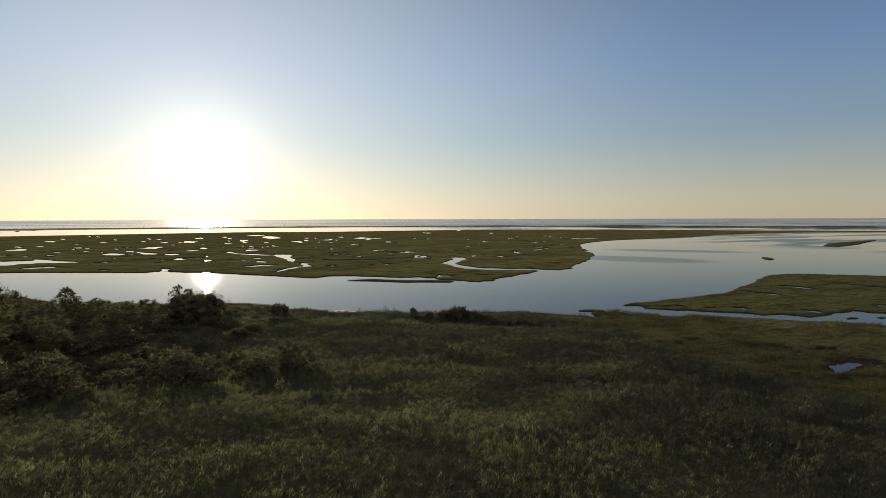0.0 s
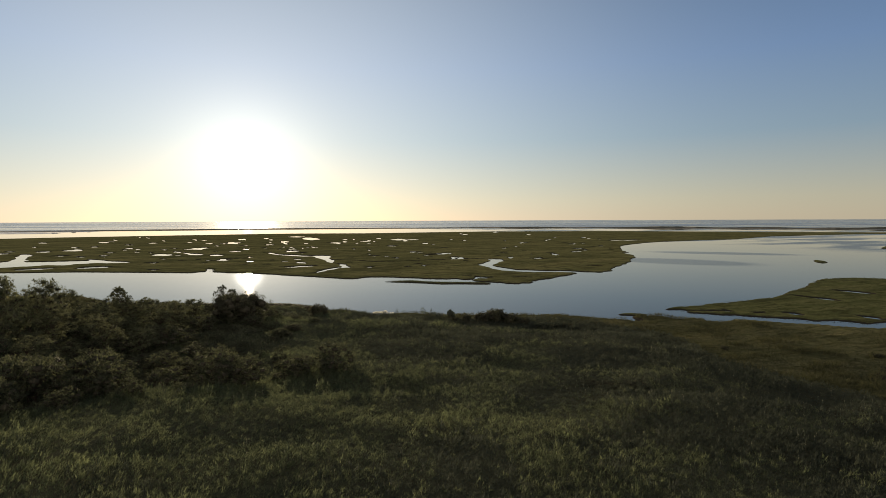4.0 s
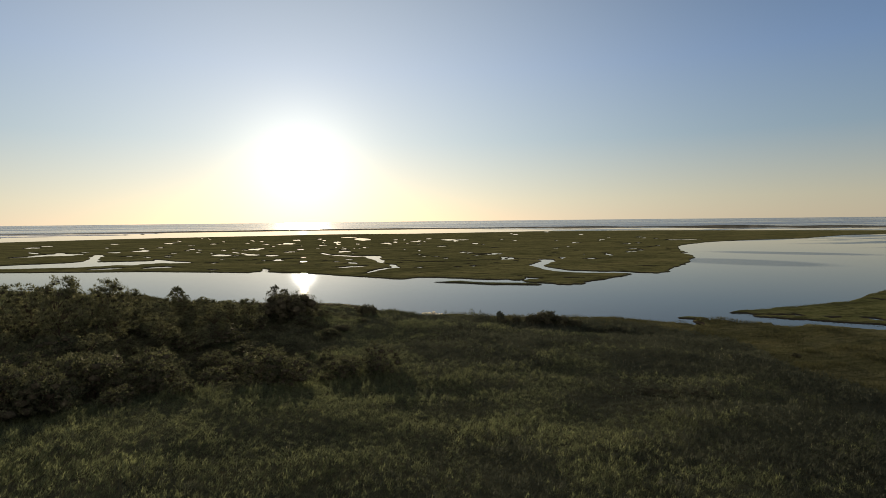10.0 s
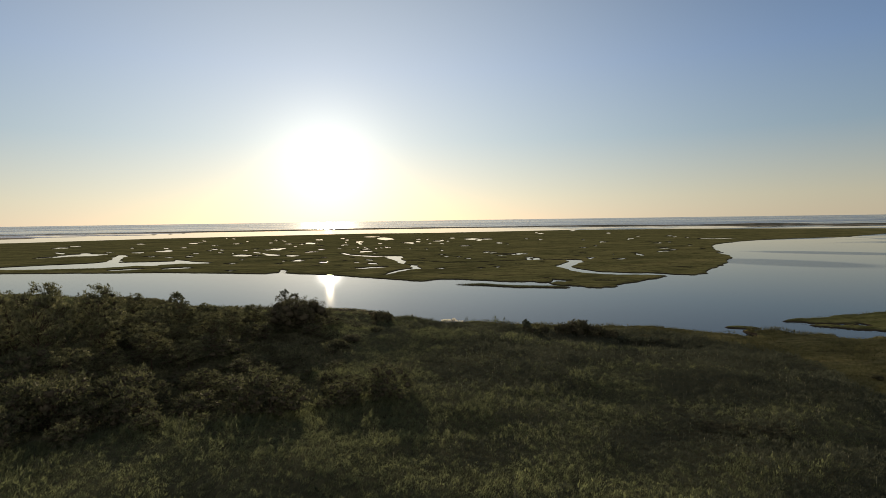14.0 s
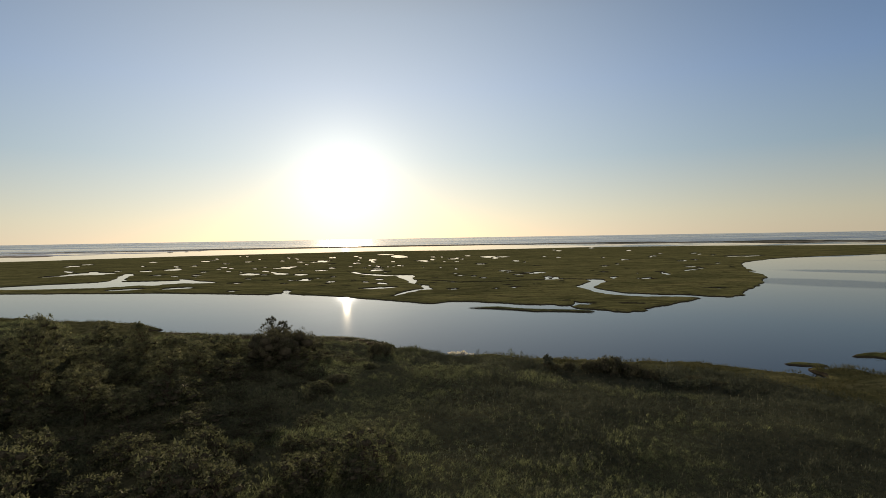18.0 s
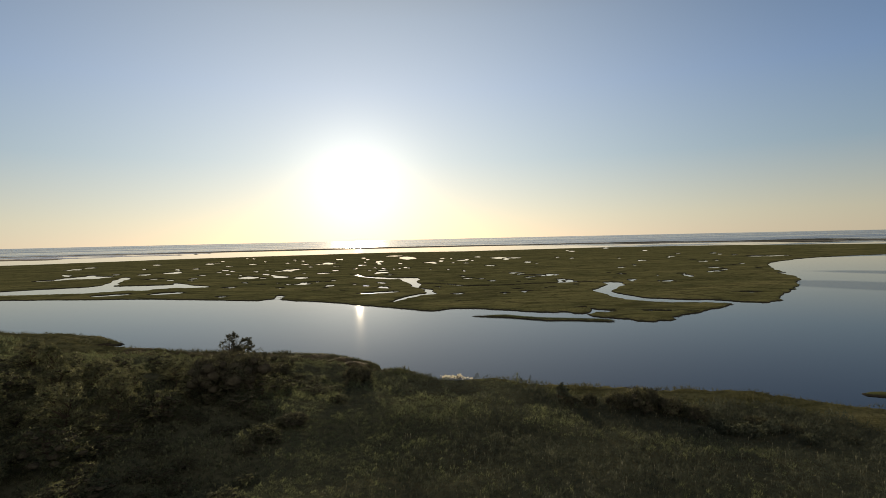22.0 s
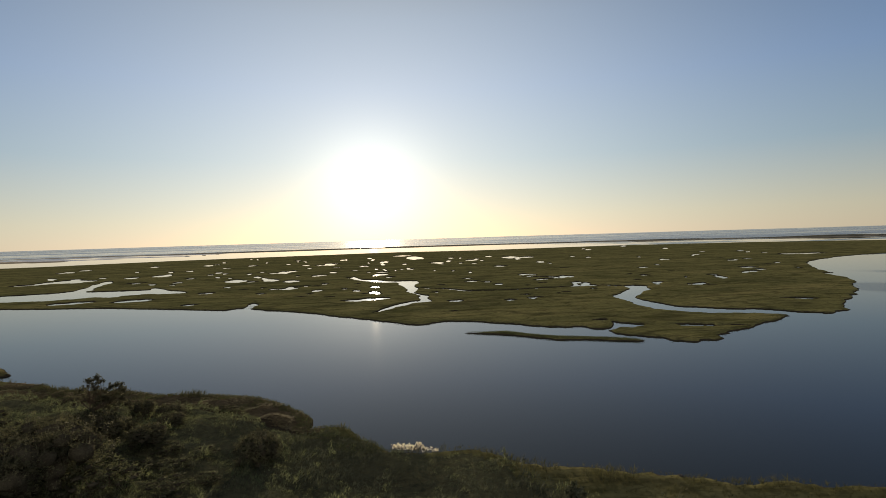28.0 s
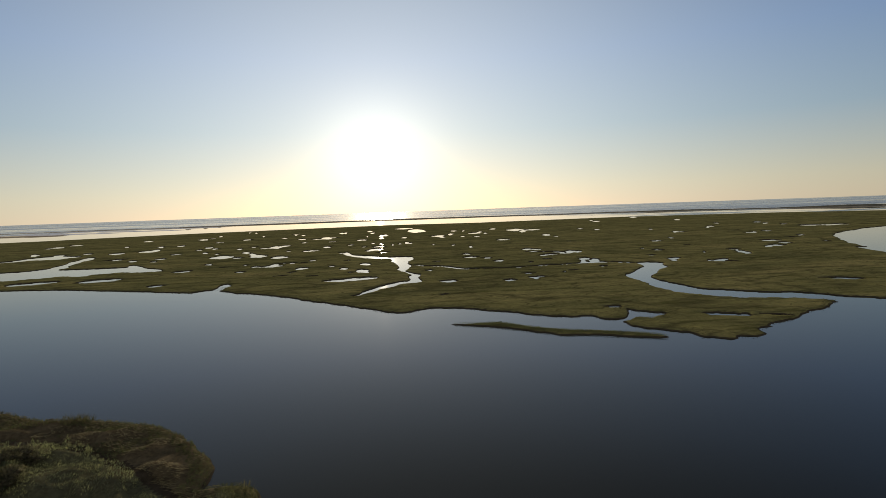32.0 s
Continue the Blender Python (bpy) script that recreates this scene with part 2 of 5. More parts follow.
def turf_build(nt, out, tones, zoom=1.0):
    """Marsh turf: broad tone patches, fine grain, and thin dark lines for ditches and their shade."""
    p = node(nt, "ShaderNodeBsdfPrincipled", Roughness=0.95)
    p.inputs["Specular IOR Level"].default_value = 0.0
    tone = ramp(nt, noise_tex(nt, 0.035 * zoom, 5.0, 0.6, (0.5, 1.4, 1)), tuple(zip((0.3, 0.5, 0.72), tones)))
    fine = ramp(nt, noise_tex(nt, 0.9, 6.0, 0.7), ((0.3, (0.66, 0.66, 0.66)), (0.7, (1.32, 1.32, 1.28))))
    col = mix(nt, 0.85, tone, fine, "MULTIPLY")
    clump = ramp(nt, noise_tex(nt, 0.16 * zoom, 4.0, 0.65, (0.45, 1.6, 1)), ((0.36, (0.55, 0.57, 0.53)), (0.48, (1.0, 1.0, 1.0)), (0.68, (1.22, 1.2, 1.15))))
    col = mix(nt, 0.9, col, clump, "MULTIPLY")
    # wandering ditches, the shade of their sides put into the line colour
    for scale, width in ((0.020, 0.018), (0.046, 0.018), (0.095, 0.018)):
        scale *= zoom
        n = noise_tex(nt, scale, 2.5, 0.5, (0.7, 1.3, 1))
        off = nt.nodes.new("ShaderNodeMath")
        off.operation = "SUBTRACT"
        off.inputs[1].default_value = 0.5
        nt.links.new(n, off.inputs[0])
        mag = nt.nodes.new("ShaderNodeMath")
        mag.operation = "ABSOLUTE"
        nt.links.new(off.outputs[0], mag.inputs[0])
        gap = ramp(nt, noise_tex(nt, scale * 1.7, 2.0, 0.5), ((0.42, (0, 0, 0)), (0.50, (1, 1, 1))))
        line = ramp(nt, mag.outputs[0], ((0.0, (1, 1, 1)), (width, (0, 0, 0))))
        mask = mix(nt, 1.0, line, gap, "MULTIPLY")
        col = mix(nt, mix(nt, 1.0, mask, (0.65, 0.65, 0.65), "MULTIPLY"), col, (0.042, 0.040, 0.020))
    # bare mud on the low banks, carried higher to paint in their shade
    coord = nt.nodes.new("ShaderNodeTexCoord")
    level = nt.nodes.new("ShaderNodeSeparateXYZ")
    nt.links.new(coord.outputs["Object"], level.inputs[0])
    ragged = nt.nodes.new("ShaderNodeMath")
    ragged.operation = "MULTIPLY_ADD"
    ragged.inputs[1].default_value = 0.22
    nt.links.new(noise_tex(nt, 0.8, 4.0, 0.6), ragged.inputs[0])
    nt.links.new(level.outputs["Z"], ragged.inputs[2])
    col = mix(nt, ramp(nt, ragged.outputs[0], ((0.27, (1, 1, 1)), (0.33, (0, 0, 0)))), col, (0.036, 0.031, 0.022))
    nt.links.new(col, p.inputs["Base Color"])
    nt.links.new(bump(nt, noise_tex(nt, 0.9, 6.0, 0.7), 0.45, 0.3), p.inputs["Normal"])
    nt.links.new(p.outputs[0], out.inputs["Surface"])


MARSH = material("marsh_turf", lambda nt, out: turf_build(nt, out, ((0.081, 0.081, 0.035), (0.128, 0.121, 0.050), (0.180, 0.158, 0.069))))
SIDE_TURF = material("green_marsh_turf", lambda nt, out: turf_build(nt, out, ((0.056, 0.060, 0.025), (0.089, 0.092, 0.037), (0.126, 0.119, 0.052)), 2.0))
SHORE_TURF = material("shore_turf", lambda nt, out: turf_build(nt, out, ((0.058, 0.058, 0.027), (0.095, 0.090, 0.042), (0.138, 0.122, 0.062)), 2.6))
MUD = ground_material("marsh_mud", (0.028, 0.024, 0.017), (0.040, 0.033, 0.024), (0.055, 0.046, 0.034), 0.2, 2.0, rough=0.7)
SOIL = ground_material("meadow_soil", (0.050, 0.050, 0.032), (0.066, 0.066, 0.040), (0.085, 0.082, 0.050), 0.06, 1.6, relief=0.6)
HAY = ground_material("salt_hay", (0.045, 0.038, 0.024), (0.072, 0.059, 0.037), (0.105, 0.086, 0.055), 0.35, 2.2, relief=0.7)
SAND = ground_material("dune_sand", (0.20, 0.17, 0.12), (0.27, 0.23, 0.17), (0.33, 0.29, 0.22), 0.02, 0.4)
DUNE = ground_material("dune_scrub", (0.070, 0.068, 0.050), (0.105, 0.100, 0.075), (0.155, 0.146, 0.112), 0.03, 0.3)
BED = ground_material("seabed", (0.05, 0.045, 0.035), (0.07, 0.06, 0.045), (0.09, 0.08, 0.06), 0.02, 0.5)
MEADOW_LEAF = leaf_material("meadow_leaf", (0.090, 0.101, 0.063), (0.154, 0.166, 0.097), (1.1, 1.1, 1.1), 0.07, 0.60)
DULL_LEAF = leaf_material("dull_meadow_leaf", (0.050, 0.056, 0.044), (0.084, 0.091, 0.069), (1.2, 1.2, 1.2), 0.11, 0.36)
PALE_LEAF = leaf_material("pale_shrub_leaf", (0.060, 0.068, 0.050), (0.095, 0.103, 0.076), (1.4, 1.4, 1.4), 0.4, 0.25)
GRASS_BLADE = leaf_material("marsh_grass_blade", (0.058, 0.058, 0.030), (0.100, 0.094, 0.048), (1.3, 1.25, 1.0), 0.10, 0.25)
HAY_BLADE = leaf_material("salt_hay_blade", (0.068, 0.056, 0.036), (0.112, 0.094, 0.058), (1.6, 1.5, 1.3), 0.15, 0.25)
DRY_HAY = leaf_material("dry_hay", (0.12, 0.105, 0.060), (0.21, 0.18, 0.105), (1.5, 1.45, 1.3), 0.4, 0.3)
TREE_LEAF = leaf_material("tree_leaf", (0.094, 0.097, 0.061), (0.148, 0.150, 0.088), (1.3, 1.28, 1.15), 0.25, 0.34)
SHRUB_LEAF = leaf_material("shrub_leaf", (0.059, 0.063, 0.043), (0.112, 0.116, 0.071), (1.3, 1.28, 1.15), 0.3, 0.44)
DOME_LEAF = leaf_material("dome_leaf", (0.062, 0.060, 0.045), (0.100, 0.098, 0.062), (1.4, 1.4, 1.3), 0.3, 0.36)
BANK_LEAF = leaf_material("bank_grass_leaf", (0.044, 0.052, 0.026), (0.078, 0.090, 0.044), (1.25, 1.25, 1.1), 0.25, 0.42)
PLUME = leaf_material("reed_plume", (0.60, 0.52, 0.47), (0.80, 0.74, 0.69), (1.2, 1.15, 1.1), 0.8, 0.6)
STALK = leaf_material("dry_stalk", (0.12, 0.12, 0.085), (0.18, 0.175, 0.13), (1.3, 1.3, 1.2), 0.3, 0.25)
# dark filler for the crowns' insides, coloured like the shade there
DARK_CORE = ground_material("dark_core", (0.040, 0.036, 0.026), (0.055, 0.050, 0.036), (0.074, 0.068, 0.048), 1.2, 6.0, relief=0.8)
BARK = ground_material("bark", (0.045, 0.035, 0.026), (0.07, 0.056, 0.042), (0.10, 0.08, 0.062), 1.5, 9.0, relief=0.8)
ROCK = ground_material("rock", (0.05, 0.045, 0.04), (0.085, 0.078, 0.07), (0.13, 0.12, 0.11), 0.8, 5.0, rough=0.85, relief=0.7)
SHOAL = ground_material("shoal_water", (0.20, 0.20, 0.235), (0.29, 0.29, 0.32), (0.40, 0.395, 0.41), 0.02, 0.15, rough=0.4, relief=0.4, streak=(0.2, 2.5, 1), gloss=0.3)
FOAM = ground_material("surf_foam", (0.55, 0.55, 0.55), (0.68, 0.68, 0.68), (0.8, 0.8, 0.8), 0.05, 0.5)

TURN = 2 * math.pi

# ---- numeric helpers ----


def hash01(ix, iy, seed):
    h = (ix.astype(np.int64) * 374761393 + iy.astype(np.int64) * 668265263 + seed * 974634777) & 0x7FFFFFFF
    h = ((h ^ (h >> 13)) * 1274126177) & 0x7FFFFFFF
    return ((h ^ (h >> 16)) & 0xFFFF) / 65535.0


def value_noise(x, y, seed=0):
    ix, iy = np.floor(x), np.floor(y)
    fx, fy = x - ix, y - iy
    fx, fy = fx * fx * (3 - 2 * fx), fy * fy * (3 - 2 * fy)
    a, b = hash01(ix, iy, seed), hash01(ix + 1, iy, seed)
    c, d = hash01(ix, iy + 1, seed), hash01(ix + 1, iy + 1, seed)
    return (a + (b - a) * fx) * (1 - fy) + (c + (d - c) * fx) * fy


def fbm(x, y, size, octaves=4, seed=0):
    """Fractal noise between about -1 and 1, its largest features size metres wide."""
    total, amp, s = np.zeros_like(x, dtype=float), 0.5, 1.0 / size
    for k in range(octaves):
        total += amp * (2 * value_noise(x * s, y * s, seed + k * 17) - 1)
        amp, s = amp * 0.5, s * 2.03
    return total


def smooth(a, b, v):
    t = np.clip((v - a) / (b - a), 0, 1)
    return t * t * (3 - 2 * t)


def inside_distance(px, py, outline, closed=True):
    """Distance to an outline, positive inside it; for an open line, minus the distance."""
    pts = np.array(outline, dtype=float)
    best = np.full(px.shape, 1e18)
    inner = np.zeros(px.shape, dtype=bool)
    n = len(pts)
    for i in range(n if closed else n - 1):
        (ax, ay), (bx, by) = pts[i], pts[(i + 1) % n]
        dx, dy = bx - ax, by - ay
        t = np.clip(((px - ax) * dx + (py - ay) * dy) / (dx * dx + dy * dy + 1e-12), 0, 1)
        np.minimum(best, (px - ax - t * dx) ** 2 + (py - ay - t * dy) ** 2, out=best)
        if closed and ay != by:
            inner ^= ((ay > py) != (by > py)) & (px < (bx - ax) * (py - ay) / (by - ay) + ax)
    d = np.sqrt(best)
    return np.where(inner, d, -d) if closed else -d


def rounded(outline, closed=True):
    """Corner-cut outline."""
    p = [Vector(q) for q in outline]
    out = []
    for i in range(len(p) if closed else len(p) - 1):
        a, b = p[i], p[(i + 1) % len(p)]
        out += [a.lerp(b, 0.25), a.lerp(b, 0.75)]
    return [tuple(v) for v in out]


def mesh_of(name, verts, faces, mats, index=None, shade=True):
    """A mesh object from arrays of corners and of faces, all with the same number of corners."""
    verts, faces = np.asarray(verts, dtype=np.float32), np.asarray(faces, dtype=np.int32)
    me = bpy.data.meshes.new(name)
    me.vertices.add(len(verts))
    me.vertices.foreach_set("co", verts.ravel())
    k = faces.shape[1]
    me.loops.add(faces.size)
    me.loops.foreach_set("vertex_index", faces.ravel())
    me.polygons.add(len(faces))
    me.polygons.foreach_set("loop_start", np.arange(0, faces.size, k, dtype=np.int32))
    for m in mats:
        me.materials.append(m)
    if index is not None:
        me.polygons.foreach_set("material_index", np.asarray(index, dtype=np.int32))
    if shade:
        me.polygons.foreach_set("use_smooth", np.ones(len(faces), dtype=bool))
    me.update(calc_edges=True)
    me.validate()
    return new(name, me)


def height_sheet(name, gx, gy, gz, mats, pick, floor=-0.55):
    """A sheet over a grid of places; what lies deep under water is left out."""
    r, c = gx.shape
    verts = np.stack([gx, gy, gz], -1).reshape(-1, 3)
    i = np.arange(r * c).reshape(r, c)
    faces = np.stack([i[:-1, :-1], i[:-1, 1:], i[1:, 1:], i[1:, :-1]], -1).reshape(-1, 4)
    fz = gz.reshape(-1)[faces]
    keep = fz.max(1) > floor
    faces, fz = faces[keep], fz[keep]
    mid = verts[faces].mean(1)
    used = np.unique(faces)
    remap = np.zeros(len(verts), dtype=np.int64)
    remap[used] = np.arange(len(used))
    return mesh_of(name, verts[used], remap[faces], mats, pick(mid))


# ---- the plan: shores, creeks and ponds, in metres ----
NEAR_SHORE = [(-520, 430), (-119, 311), (-99.9, 304.9), (-91.5, 303.3), (-73.9, 298.4), (-61, 291.2), (-55.3, 290.5), (-47.5, 285.2), (-30.6, 278.1), (-23.8, 273.3), (-23.2, 276.7), (-18.8, 279.6), (-17.4, 279.7), (-16.6, 275.6), (-13.6, 273.3), (-10.6, 268.7), (-6.9, 267.5), (-2.7, 263.8), (2.2, 259.9), (6.9, 256.2), (12.6, 250.2), (18, 243.7), (24.5, 237.2), (27.6, 233.7), (30.5, 231.2), (33.3, 228), (36, 224.1), (39.3, 221.7), (43.9, 221.8), (45.2, 224.3), (49.6, 224.5), (52.3, 224.4), (56.3, 223.2), (58.5, 220.2), (60.6, 217.4), (64, 215), (69.1, 210.1), (71.8, 208.6), (74.5, 207.2), (76.6, 206), (79.2, 206.5), (80.2, 204.3), (81, 201.7), (82.9, 200.5), (85, 201.1), (86.7, 203.6), (89.5, 208)]
# the inlet behind the marsh tip, and the tip itself
MARSH_TIP = [(89.5, 208), (90.6, 211.8), (90.7, 209.7), (93.7, 207.4), (96.4, 205.2), (94.6, 203.8), (92.6, 201.3), (90.3, 200.8), (88.1, 201.4), (86.1, 199.6), (84.8, 198.3), (84.3, 199.6), (84.1, 197.4), (83.7, 194.8), (85.1, 192.9), (87.3, 190.8), (89, 187.9), (89.7, 186.8), (91.1, 186.9), (90.9, 183.8), (92.2, 182.6), (93.9, 181.3), (95.3, 181), (97.1, 182.2), (99.5, 181.1), (101.3, 181.5), (102.8, 183.3), (104.3, 186.1), (106.3, 187.5), (109.8, 189.6), (112.6, 190.9), (117.3, 192.9), (118.7, 194.2), (121.5, 195.8), (124.7, 197.9), (127.1, 198.5), (130, 200.3), (132.8, 202.9), (136.6, 206.2)]
EAST_SHORE = [(150.8, 207.1), (158.3, 209.5), (165, 218), (173.8, 226.4), (184.5, 234.4), (194.7, 244.1), (204.5, 252.7), (215.2, 265.4), (226.9, 276.5), (241.4, 296.4), (244, 303), (247.5, 310.5), (252.3, 322.5), (257, 319), (260, 326), (268.5, 342), (287, 366.8), (308, 395), (320, 406), (336, 419), (360, 433), (378, 445), (406, 457), (453, 467), (534, 477), (661, 534), (756, 543), (871, 550), (1040, 500)]
FAR_SHORE = [(1100, 520), (960, 620), (809, 765), (663, 910), (447, 985), (336, 975), (196, 960), (61, 1010), (-99, 975), (-271, 928), (-400, 850), (-700, 760)]
CREEK_EAST = [(136.1, 300.3), (141.8, 299.9), (144.9, 296), (142.4, 290.3), (139.6, 283.1), (134.4, 277.5), (125.3, 265.5), (121.7, 259.1), (119.9, 252.6), (119.9, 245.9), (119.7, 241), (120.3, 235), (122, 231.1), (127.3, 227.1), (130.5, 225), (131.2, 222.7), (138.5, 221.2), (142, 216.2), (143.6, 212.9), (145.2, 211.5), (150.5, 207.8), (146, 203), (138.6, 205.6), (138.1, 207.3), (135.6, 210.5), (134.4, 212.6), (129.8, 214.1), (125.2, 215.6), (121.7, 215.9), (120.9, 217.9), (118.3, 220.6), (116.2, 223.2), (113.7, 227.9), (112.1, 233.6), (112.4, 240.1), (113.3, 248.4), (114, 259.2), (115, 266.5), (120.9, 272.4), (127.5, 280.6), (134.8, 291.7)]
CREEK_LINK = [(47.1, 331.6), (55.8, 323.9), (62.3, 317.4), (64.9, 310.6), (69.8, 305.2), (74.3, 305.3), (78.6, 304.4), (85.2, 303.6), (92.4, 304.7), (99.6, 305.9), (105.4, 305.5), (111.8, 307.2), (116.6, 307.3), (123.8, 307.4), (132.2, 304.6), (136.1, 297.9)]
CREEK_MIDDLE = [(9.5, 425.1), (14.3, 417.9), (14.9, 428.7), (16.8, 414.3), (20.1, 400.2), (25, 393.7), (29.6, 391.2), (34.2, 381.4), (40, 376.5), (45, 377.4), (51.5, 372.2), (51.5, 359), (48, 348.7), (46.9, 338.1), (48.4, 327.3), (46.6, 321.1), (44.7, 311), (45.7, 304.5), (48.2, 297.7), (50.1, 295.1), (48.1, 287.2), (48.7, 279), (49.1, 274.3), (46.5, 272.5), (42.8, 272.4), (39, 267.1), (34.6, 260), (32.1, 256.2), (29.8, 251.6), (27, 249.4), (28.9, 254), (31.2, 261.2), (34.6, 267.4), (38.3, 274.2), (42.5, 278.4), (44.8, 277.5), (45.5, 283.4), (44.9, 288.5), (46.5, 294.8), (45.6, 300.7), (43.8, 309.3), (41.2, 314.6), (42.9, 322.7), (42.5, 340.3), (40.1, 352.5), (41.7, 360.8), (39.9, 368.2), (34.3, 367.8), (25.5, 379), (17.1, 398)]
CREEK_WEST = [(-190, 366), (-150.1, 383), (-140.4, 383.8), (-136.2, 392.4), (-135.7, 397.7), (-139.6, 408.1), (-139.1, 414), (-142.1, 425), (-147.9, 438.1), (-148.9, 449.7), (-154.1, 464.2), (-155.8, 477.9), (-149.2, 470.1), (-142.4, 454.2), (-141.2, 442.1), (-138, 429.8), (-135.1, 418.4), (-131.6, 407.4), (-124.9, 392.9), (-127.6, 391.3), (-124.4, 384.6), (-117, 384), (-103.4, 383.3), (-90.4, 382.9), (-95.1, 393.6), (-93.2, 395.7), (-87, 387), (-80.2, 375.6), (-68.8, 365.4), (-63.7, 355.8), (-67.1, 352.6), (-74.7, 353.5), (-80.4, 358.3), (-85.4, 355.8), (-91.9, 351.8), (-92.3, 345.7), (-104, 350.4), (-111.4, 343.4), (-122.6, 340.2), (-170, 345)]
CREEK_NOTCH = [(-19, 277), (-17.8, 282), (-17.9, 287), (-17.4, 291)]
THIN_ISLE = [(49.5, 206), (53.3, 205), (56.2, 204.7), (60.3, 204.7), (60.9, 203.4), (63.8, 199.8), (65.7, 198.3), (67.3, 196.3), (70.2, 195), (73.9, 193), (76.7, 191.7), (79.5, 190.5), (82.9, 188.7), (85.1, 186.7), (86.1, 184.7), (84.8, 184.2), (82.2, 185.3), (78, 187.3), (74.5, 189.1), (71.8, 190.3), (68.7, 190.6), (66.3, 193.1), (64.6, 194.6), (62.9, 196.5), (60.1, 198.8), (57.2, 201.1), (53, 203.4), (49.8, 205.1)]
SIDE_MARSH = [(103, 114.6), (108.1, 116.3), (113.2, 116.9), (117.9, 116.8), (128.1, 118.1), (143.2, 118.9), (152.3, 120.3), (168.2, 128.5), (180.4, 133.4), (205, 146.8), (217.3, 150.6), (227.9, 148.1), (238, 141.2), (250, 130), (262, 110), (262, 60), (200, 50), (165, 66), (153.5, 79.5), (152.4, 83.2), (148.3, 83.6), (141.7, 83), (136, 82.1), (131.4, 82.6), (131.2, 86.5), (125.7, 88.4), (123.4, 91.2), (121.8, 94.6), (117.9, 96.4), (116.1, 99.1), (112.9, 102.4), (109.4, 105), (106.2, 107.4), (105.8, 109.6), (108, 111.8), (106.4, 113.2)]
LONG_ISLE = [(474, 289), (528, 313), (566, 320), (627, 333), (642, 333), (555, 299), (489, 276), (460, 271)]
SMALL_ISLE = [(301.3, 217.5), (307.4, 219.7), (302, 209.6), (294.6, 203.7), (287.9, 204.7)]
SHORE_ISLETS = ([(86.8, 112.8), (88.4, 114), (91.5, 113.6), (93.3, 112), (94, 109.8), (92, 109.2), (89.8, 110.2), (87.7, 111.2)],
                [(137.5, 77.6), (140.5, 78.4), (142.6, 77.4), (139.4, 76.4)],
                [(145.6, 75), (148.4, 76), (149, 74.2), (146.4, 73.6)])
UPLAND = [(-600, 420), (-300, 320), (-150, 245), (-95.8, 219.8), (-77, 209.5), (-68.8, 207.1), (-56.3, 201.2), (-47.4, 195), (-41, 187.5), (-39.3, 184.9), (-52.7, 186.3), (-31.3, 177.8), (-21, 171), (-12.5, 168.8), (-4.6, 164.9), (-1.2, 163.9), (3.2, 162.5), (7, 161), (10.2, 159.5), (12.6, 157.7), (15.4, 154.5), (17.5, 152.2), (19.2, 149.4), (19.9, 146.6), (20, 144.4), (19, 143.3), (21.4, 144.5), (23, 144.4), (24.6, 142.6), (26.1, 140), (29.3, 135.2), (34.2, 133.4), (38.1, 134.1), (43.4, 128.5), (48, 127.2), (52, 125.8), (57.5, 123.4), (61, 119.9), (64.9, 120), (69.5, 118.6), (73.8, 117.8), (75.6, 115.8), (77.7, 112.3), (79.6, 109.8), (81.8, 108), (83.3, 106.6), (84.5, 103.8), (86.2, 102.4), (87.8, 105), (87.2, 107.6), (89.6, 109.6), (91.2, 107.8), (94.4, 108.5), (96.3, 106.2), (95.7, 103.3), (96.9, 102.3), (101.6, 102), (102.8, 100.2), (100.6, 97.6), (104, 96), (108.4, 96.6), (111.6, 93.8), (115, 89), (119.2, 86.2), (122.4, 82.5), (126.4, 79.2), (131.6, 77.3), (132.4, 74.2), (135.1, 72), (136.6, 68.6), (160, 48), (220, 10)]
UPLAND_BACK = [(420, -80), (700, -500), (-700, -500)]
# a worn, sunken path that parts the hay from the green meadow
SHORE_PATH = [(-60, 176), (-31, 167), (-20, 162.5), (-10, 159.4), (-1.8, 157.3), (1.8, 155.9), (5.5, 154.2), (8.4, 151.6), (12.4, 148.1), (16.4, 144), (18, 142.4), (20.5, 141.6)]
MEADOW_POND = [(86.6, 51.2), (88.6, 52.9), (91.2, 53.6), (96, 54.2), (99.1, 53.8), (100, 52.5), (95.3, 51), (90.5, 50.3), (87.2, 50.4)]
PONDS_TIP = [(104.3, 200.3, 1.7, 1.1), (107.1, 199.8, 4.4, 1.3), (110.1, 199.2, 0.8, 0.6), (115.6, 196.9, 2.2, 0.8), (88.6, 214.6, 1.4, 0.9), (52.7, 244.9, 0.9, 0.8), (76.7, 268, 2.4, 2.5), (57.8, 272.5, 2.8, 3.1), (86, 267.4, 0.8, 1.4), (86.3, 271.8, 2.3, 2.2), (88.5, 272.5, 2, 1.8), (167.1, 237.3, 5.5, 2.3), (-17.6, 281.1, 0.9, 3), (20.7, 288.3, 5.3, 4.1), (25.5, 289.6, 4.1, 4.9), (87.5, 283, 2, 1.6), (30.5, 290.9, 4.5, 3.7), (-18.1, 285.3, 1.1, 4.8), (101.3, 282.6, 0.6, 1.2), (-17.9, 289.4, 1.4, 4.1), (105.1, 285.6, 1.9, 1.6), (54.9, 306.5, 1.3, 1.6), (9.3, 306.4, 2.7, 1.4), (30, 309.2, 1.3, 2)]
